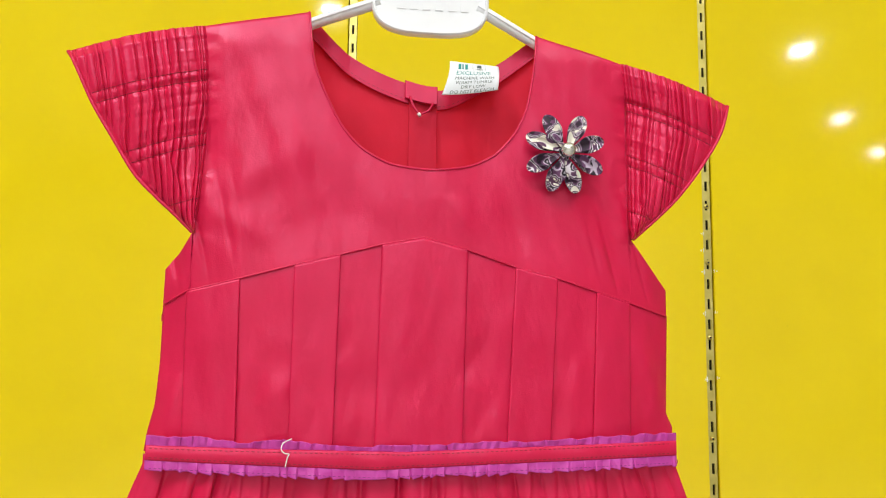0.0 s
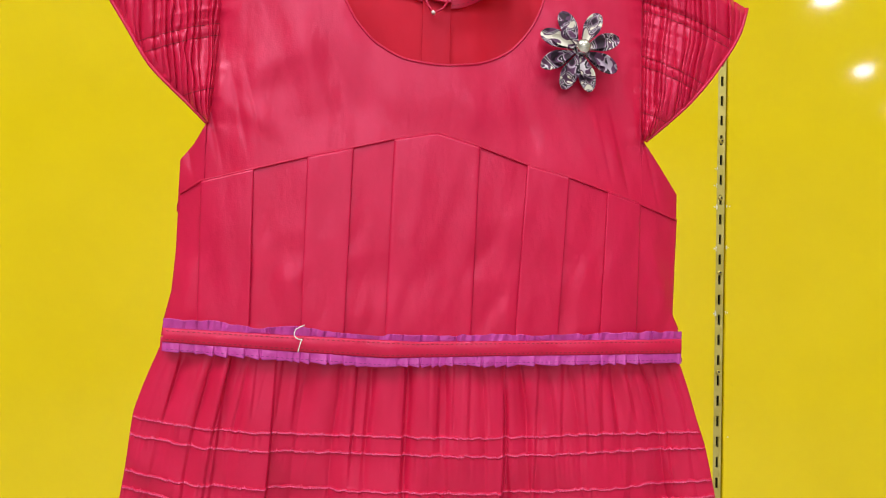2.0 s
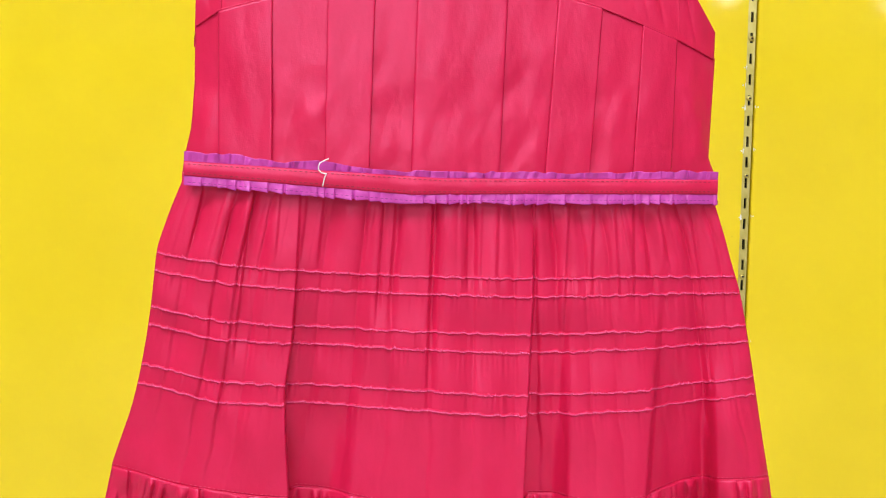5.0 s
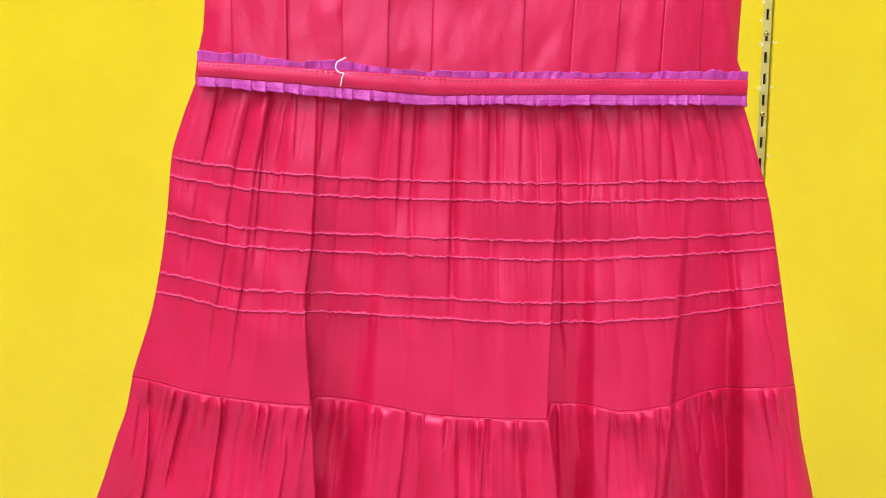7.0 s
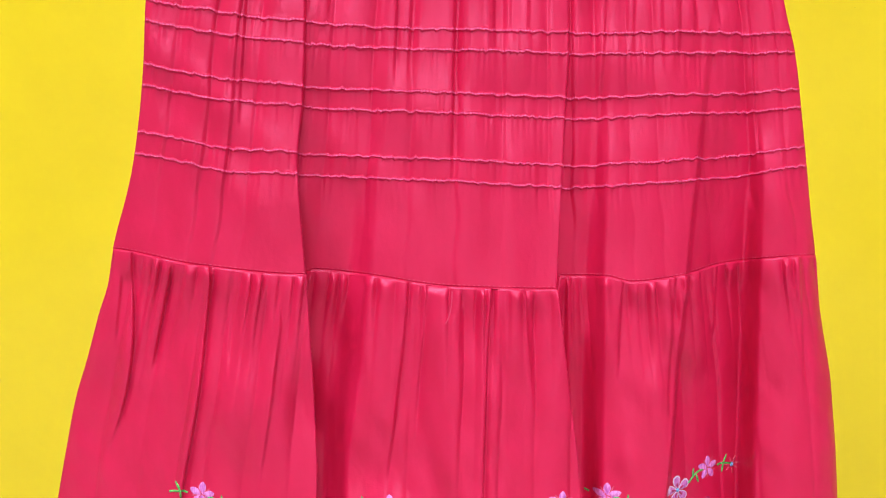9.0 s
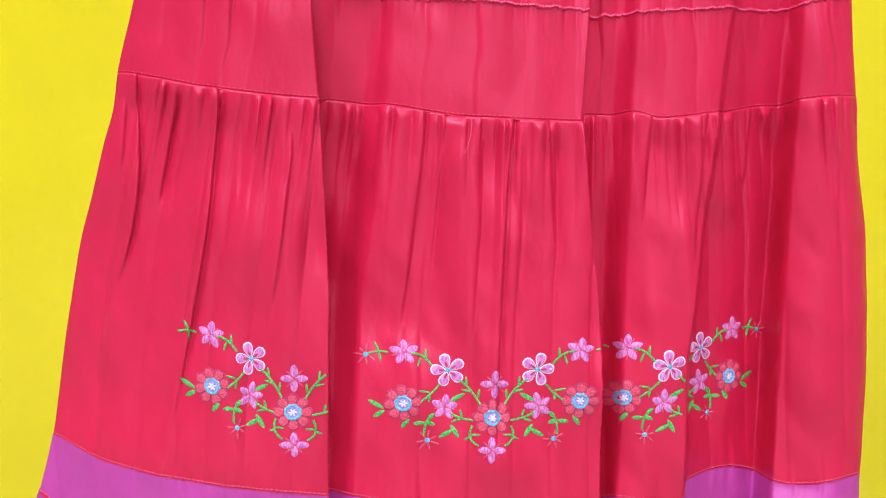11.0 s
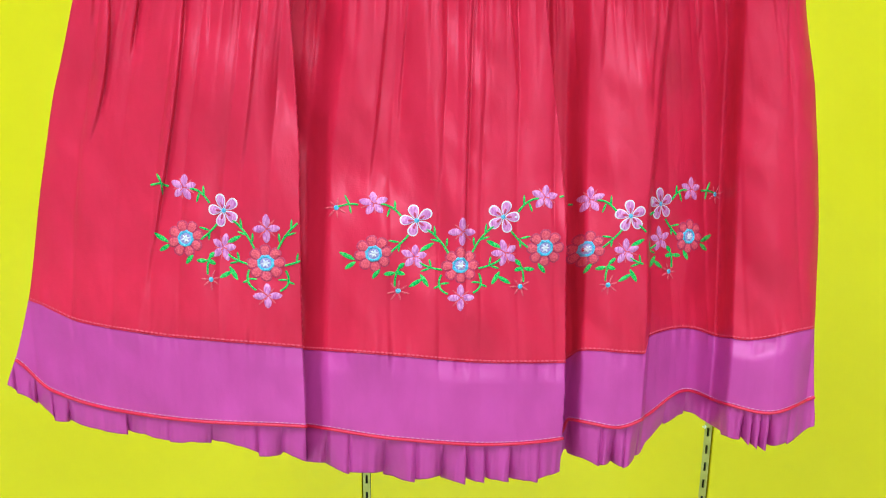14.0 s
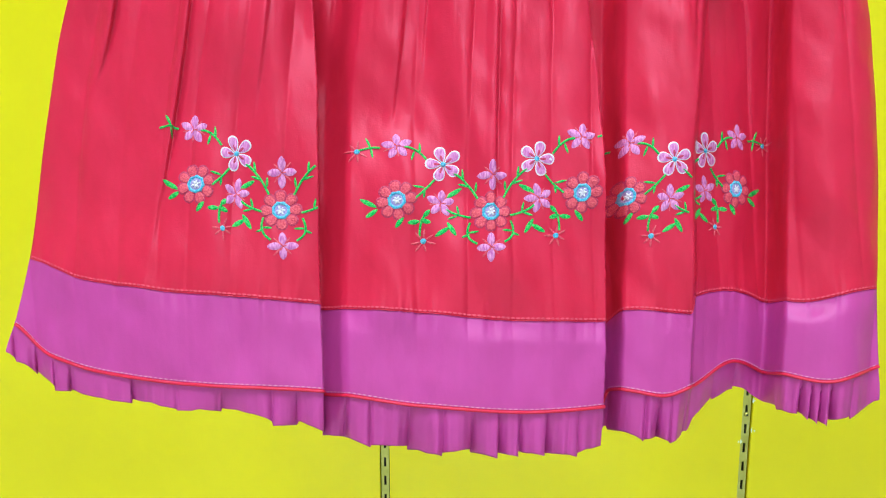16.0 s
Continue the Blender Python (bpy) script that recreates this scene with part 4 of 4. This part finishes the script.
def brooch_petal(a, length, width, lift, low):
    """A cupped cloth petal, folded along its middle."""
    nu, nv = 15, 21
    u = np.linspace(-1, 1, nu)[None, :]
    v = np.linspace(0, 1, nv)[:, None]
    prof = np.where(v < 0.6, 0.22 + 0.78 * smooth(0.0, 0.6, v), np.sqrt(np.clip(1 - ((v - 0.6) / 0.405) ** 2, 0, 1)))
    side = width / 2 * u * prof
    along_ = 0.0015 + length * v + 0 * u
    up = low + lift * (np.abs(u) ** 1.5) * prof + 0.0022 * np.sin(np.pi * v) + 0.0006 * u ** 2
    x = BC[0] + along_ * math.cos(a) - side * math.sin(a)
    z = BC[1] + along_ * math.sin(a) + side * math.cos(a)
    d = -0.0015 - up
    return lay(x, z, d)


for deg in (118, 63, 19, -26, -74, -112, -155, 158):
    a = math.radians(deg)
    x, d, z = brooch_petal(a, 0.0196, 0.0086, 0.0014, 0.0)
    big = sheet("petal", x, d, z, PRINT, brooch, "", 0.0005)
    x, d, z = brooch_petal(a, 0.0140, 0.0054, 0.0016, 0.0016)
    sheet("inner_petal", x, d, z, PRINT, big, "", 0.0004)
bm = bmesh.new()
bmesh.ops.create_uvsphere(bm, u_segments=24, v_segments=14, radius=0.0037)
for vv in bm.verts:
    vv.co = Vector((BC[0] + vv.co.x, -0.0068 + vv.co.y * 0.8, BC[1] + vv.co.z))
for f in bm.faces:
    f.smooth = True
part("pearl", bm, PEARL, brooch, "shiny silvery pearl bead")

# ---- back placket, loop and care label ----
v = np.linspace(0, 1, 40)[:, None]
u = np.linspace(0, 1, 30)[None, :]
sp = -0.0052 + 0.0150 * u + 0 * v
zp = -0.09 * (1 - v) + (0.0800 + 0.003 * u) * v
sheet("placket", sp, 0.0265 + 0.0006 * noise2(sp / 0.006, zp / 0.02, 55) + 0 * sp, zp, RED_IN, dress, "", 0.001)
sp = -0.0075 + 0.0170 * u + 0 * v
zp = (back_top(sp) - 0.0085) * (1 - v) + (back_top(sp) + 0.0008) * v
sheet("neck_tab", sp, 0.0245 - 0.002 * u + 0 * v, zp, RED, dress, "", 0.0014)
tube("button_loop", [(-0.0050, 0.0235, 0.0775), (-0.0030, 0.0228, 0.0720), (0.0002, 0.0225, 0.0675), (0.0050, 0.0225, 0.0700), (0.0085, 0.0235, 0.0760)], 0.0006, RED, dress)
tube("loop_knot", [(-0.0004, 0.0222, 0.0682), (0.0006, 0.0220, 0.0668)], 0.0009, THREAD_W, dress)

LABEL = plain("label_satin", (0.74, 0.77, 0.86), (0.80, 0.83, 0.92), 0.45, scale=60)
INK = plain("dark_ink", (0.05, 0.09, 0.11), None, 0.6)
TEAL = plain("teal_ink", (0.02, 0.25, 0.27), None, 0.6)
lw, lh = 0.0258, 0.0205
u = np.linspace(0, 1, 24)[None, :]
v = np.linspace(0, 1, 24)[:, None]
LX, LZ, LD = 0.0142, 0.0755, 0.0125


def label_at(x, z):
    """A point of the care label, which leans over and curls at its lower edge."""
    k = z / lh
    return LX + x + 0.0012 * k - 0.0035 * (1 - k) ** 2 * (1 - x / lw), LD + 0.006 * k - 0.0030 * np.sin(np.pi * k) + 0.001 * (x / lw), LZ + z - 0.0012 * (x / lw) * k + 0.0045 * (1 - k) * (x / lw) ** 1.5


lx, ld, lz = label_at(lw * u + 0 * v, lh * v + 0 * u)
care = sheet("care_label", lx, ld, lz, LABEL, dress, "white satin care label with dark printing", 0.0003)


def printed(words, x, z, size, ink, name="print_line"):
    cu = bpy.data.curves.new("line", "FONT")
    cu.body, cu.size, cu.align_x, cu.resolution_u = words, size, "CENTER", 2
    tmp = new("line", cu)
    bpy.context.view_layer.update()
    me = bpy.data.meshes.new_from_object(tmp.evaluated_get(bpy.context.evaluated_depsgraph_get()))
    bpy.data.objects.remove(tmp)
    for vt in me.vertices:
        px, pd, pz = label_at(x + vt.co.x, z + vt.co.y)
        vt.co = (px, pd - 0.00015, pz)
    me.materials.append(ink)
    ob = new(name, me)
    ob.parent = care
    return ob


def print_bar(x0, x1, z0, z1, ink):
    uu, vv_ = np.meshgrid(np.linspace(x0, x1, 6), np.linspace(z0, z1, 3))
    px, pd, pz = label_at(uu, vv_)
    sheet("print_bar", px, pd - 0.00018, pz, ink, care)


printed("EXCLUSIVE", 0.0125, 0.0112, 0.0036, TEAL)
for k, words in enumerate(("MACHINE WASH", "WARM TUMBLE", "DRY LOW", "DO NOT BLEACH")):
    printed(words, 0.0135, 0.0082 - 0.0026 * k, 0.0026, INK)
for k, (a, b) in enumerate(((0.0045, 0.0060), (0.0065, 0.0072), (0.0080, 0.0094))):
    print_bar(a, b, 0.0150, 0.0190, TEAL)
print_bar(0.0120, 0.0121, 0.0148, 0.0200, INK)
print_bar(0.0185, 0.0186, 0.0148, 0.0200, INK)
print_bar(0.0142, 0.0166, 0.0165, 0.0190, INK)
print_bar(0.0140, 0.0172, 0.0150, 0.0157, INK)

# ---- stitching and loose threads ----
def dashes(name, pts, every, share, r, material):
    """A row of short stitches along a line of points, as one piece of sewing."""
    step = np.concatenate([[0], np.cumsum(np.linalg.norm(np.diff(pts, axis=0), axis=1))])
    verts, faces = [], []
    for k in range(int(step[-1] / every)):
        a, b = k * every, k * every + every * share
        p0 = np.array([np.interp(a, step, pts[:, i]) for i in range(3)])
        p1 = np.array([np.interp(b, step, pts[:, i]) for i in range(3)])
        mid = (p0 + p1) / 2 + np.array([0, -0.00025, 0])
        up = np.array([0, 0, r])
        n = len(verts)
        verts += [p0 - up * 0.4, p0 + up * 0.4, mid - up, mid + up, p1 - up * 0.4, p1 + up * 0.4]
        faces += [(n, n + 2, n + 3, n + 1), (n + 2, n + 4, n + 5, n + 3)]
    return raw(name, verts, faces, material, dress)


sl = np.linspace(-0.120, 0.1245, 300)
for z_of in (lambda q: band_top(q) - 0.0012, lambda q: band_bot(q) + 0.0013):
    x, d, z = lay(sl, z_of(sl), waist_d(sl) - 0.0005)
    dashes("stitching", np.stack([x, d, z], -1), 0.0023, 0.6, 0.00022, DARKRED)
PLUM = plain("plum_thread", (0.22, 0.015, 0.16), (0.3, 0.02, 0.2), 0.6, scale=500)
x, d, z = lay(sl, band_bot(sl) - 0.0029, waist_d(sl) - 0.0022)
dashes("stitching", np.stack([x, d, z], -1), 0.0022, 0.65, 0.00016, PLUM)
LIGHT = plain("pink_thread", (0.72, 0.22, 0.50), (0.82, 0.34, 0.62), 0.5, scale=500)
dashes("stitching", along(lambda q: pipe_z(q) + 0.0014, hem_depth, 0.0005, 700), 0.0024, 0.8, 0.00030, LIGHT)
dashes("stitching", along(lambda q: band_z(q) + 0.0010, lower_depth, 0.0006, 700), 0.0022, 0.8, 0.0005, STITCH)
dashes("stitching", along(lambda q: seam_z(q) + 0.0012, upper_depth, 0.0002, 500), 0.0022, 0.6, 0.0002, STITCH)
# Stitches along the tucks, in a paler pink that paints the folded edge's sheen.
SHEEN_THREAD = plain("rosy_sheen_thread", (0.76, 0.055, 0.22), (0.82, 0.115, 0.30), 0.45, scale=500)
for n, f in enumerate(TUCKS):
    dashes("tuck_stitch_sheen", along(lambda q: tuck_hi(q) * (1 - f) + tuck_lo(q) * f + 0.0002 + 0.00025 * noise1(q / 0.0035, 60 + n) + 0.0004 * noise1(q / 0.0012, 70 + n), upper_depth, 0.0009, 900), 0.0014, 0.85, 0.00042, SHEEN_THREAD)
hs = np.linspace(-0.0575, 0.061, 120)
dashes("stitching", np.stack([hs, 0.0264 - 0.02 * np.abs(hs / 0.075) ** 4, back_top(hs) - 0.0088], -1), 0.0026, 0.6, 0.0002, DARKRED)
zs = np.linspace(-0.088, 0.078, 90)
dashes("stitching", np.stack([-0.0045 + 0 * zs, 0.0258 + 0 * zs, zs], -1), 0.0026, 0.6, 0.0002, DARKRED)


def loose(name, pts, material, r=0.00028, label=""):
    p = np.array(pts, float)
    t = np.linspace(0, 1, len(p))
    tt = np.linspace(0, 1, 40)
    q = np.stack([curve(list(zip(t, p[:, 0])))(tt), curve(list(zip(t, p[:, 1])))(tt)], -1)
    return tube(name, np.stack([q[:, 0], np.full(40, pts_d), q[:, 1]], -1), r, material, dress, label, 6)


pts_d = -0.0088
loose("loose_thread", [(-0.0560, -0.0925), (-0.0580, -0.0934), (-0.0600, -0.0948), (-0.0605, -0.0969), (-0.0587, -0.0989), (-0.0569, -0.0992), (-0.0575, -0.1004), (-0.0585, -0.1048)], THREAD_W, 0.00026, "white plastic tag thread")
pts_d = 0.007
loose("loose_thread", [(0.1252, -0.1046), (0.1274, -0.1044), (0.1294, -0.1062), (0.1278, -0.1078), (0.1262, -0.1066), (0.1255, -0.1085)], DARKRED, 0.0002)
pts_d = -0.0085
loose("loose_thread", [(-0.0100, -0.2530), (-0.0102, -0.2583), (-0.0111, -0.2634), (-0.0126, -0.2672)], STITCH, 0.0002)

# ---- wear on the wall ----
rnd = random.Random(3)


def blot(name, x, z, size, material, high, flat=1.0):
    n = 11
    ring = [(x + size * (0.7 + 0.5 * rnd.random()) * math.cos(k * 2 * math.pi / n), WALL_Y + 0.0006, z + flat * size * (0.7 + 0.5 * rnd.random()) * math.sin(k * 2 * math.pi / n)) for k in range(n)]
    raw(name, ring + [(x, WALL_Y - high, z)], [(k, (k + 1) % n, n) for k in range(n)], material, wall)


X = STRIP_X[1]
for dx, z in ((-0.0085, 0.082), (-0.0095, 0.060), (0.0098, 0.034), (-0.0088, 0.033), (0.0088, -0.018), (-0.0085, -0.02), (0.009, -0.100), (-0.008, -0.102), (0.0115, -0.255), (0.010, -0.72), (-0.009, -0.735), (0.008, -0.68)):
    blot("glue_patch", X + dx, z, 0.0028 + 0.002 * rnd.random(), CHIP, 0.0002, 1.2)
for dx, z in ((0.097, -0.034), (0.010, 0.20), (-0.013, 0.167), (0.014, 0.118), (-0.016, -0.125), (0.016, -0.19), (0.012, 0.07), (0.17, 0.15)):
    blot("dark_speck", X + dx, z, 0.0011, DARK, 0.0002)
for z in (-0.05, 0.22, 0.045, -0.175, 0.118, -0.70):
    for rr, mm in ((0.0034, STRIP), (0.0016, DARK)):
        n = 14
        y0 = WALL_Y + 0.0035 - (0.0018 if mm is STRIP else 0.0024)
        ring = [(X + rr * math.cos(k * 2 * math.pi / n), y0 + 0.002, z + rr * math.sin(k * 2 * math.pi / n)) for k in range(n)]
        top = [(X + 0.7 * rr * math.cos(k * 2 * math.pi / n), y0, z + 0.7 * rr * math.sin(k * 2 * math.pi / n)) for k in range(n)]
        raw("screw", ring + top, [(k, (k + 1) % n, n + (k + 1) % n, n + k) for k in range(n)] + [tuple(range(n, 2 * n))], mm, wall)
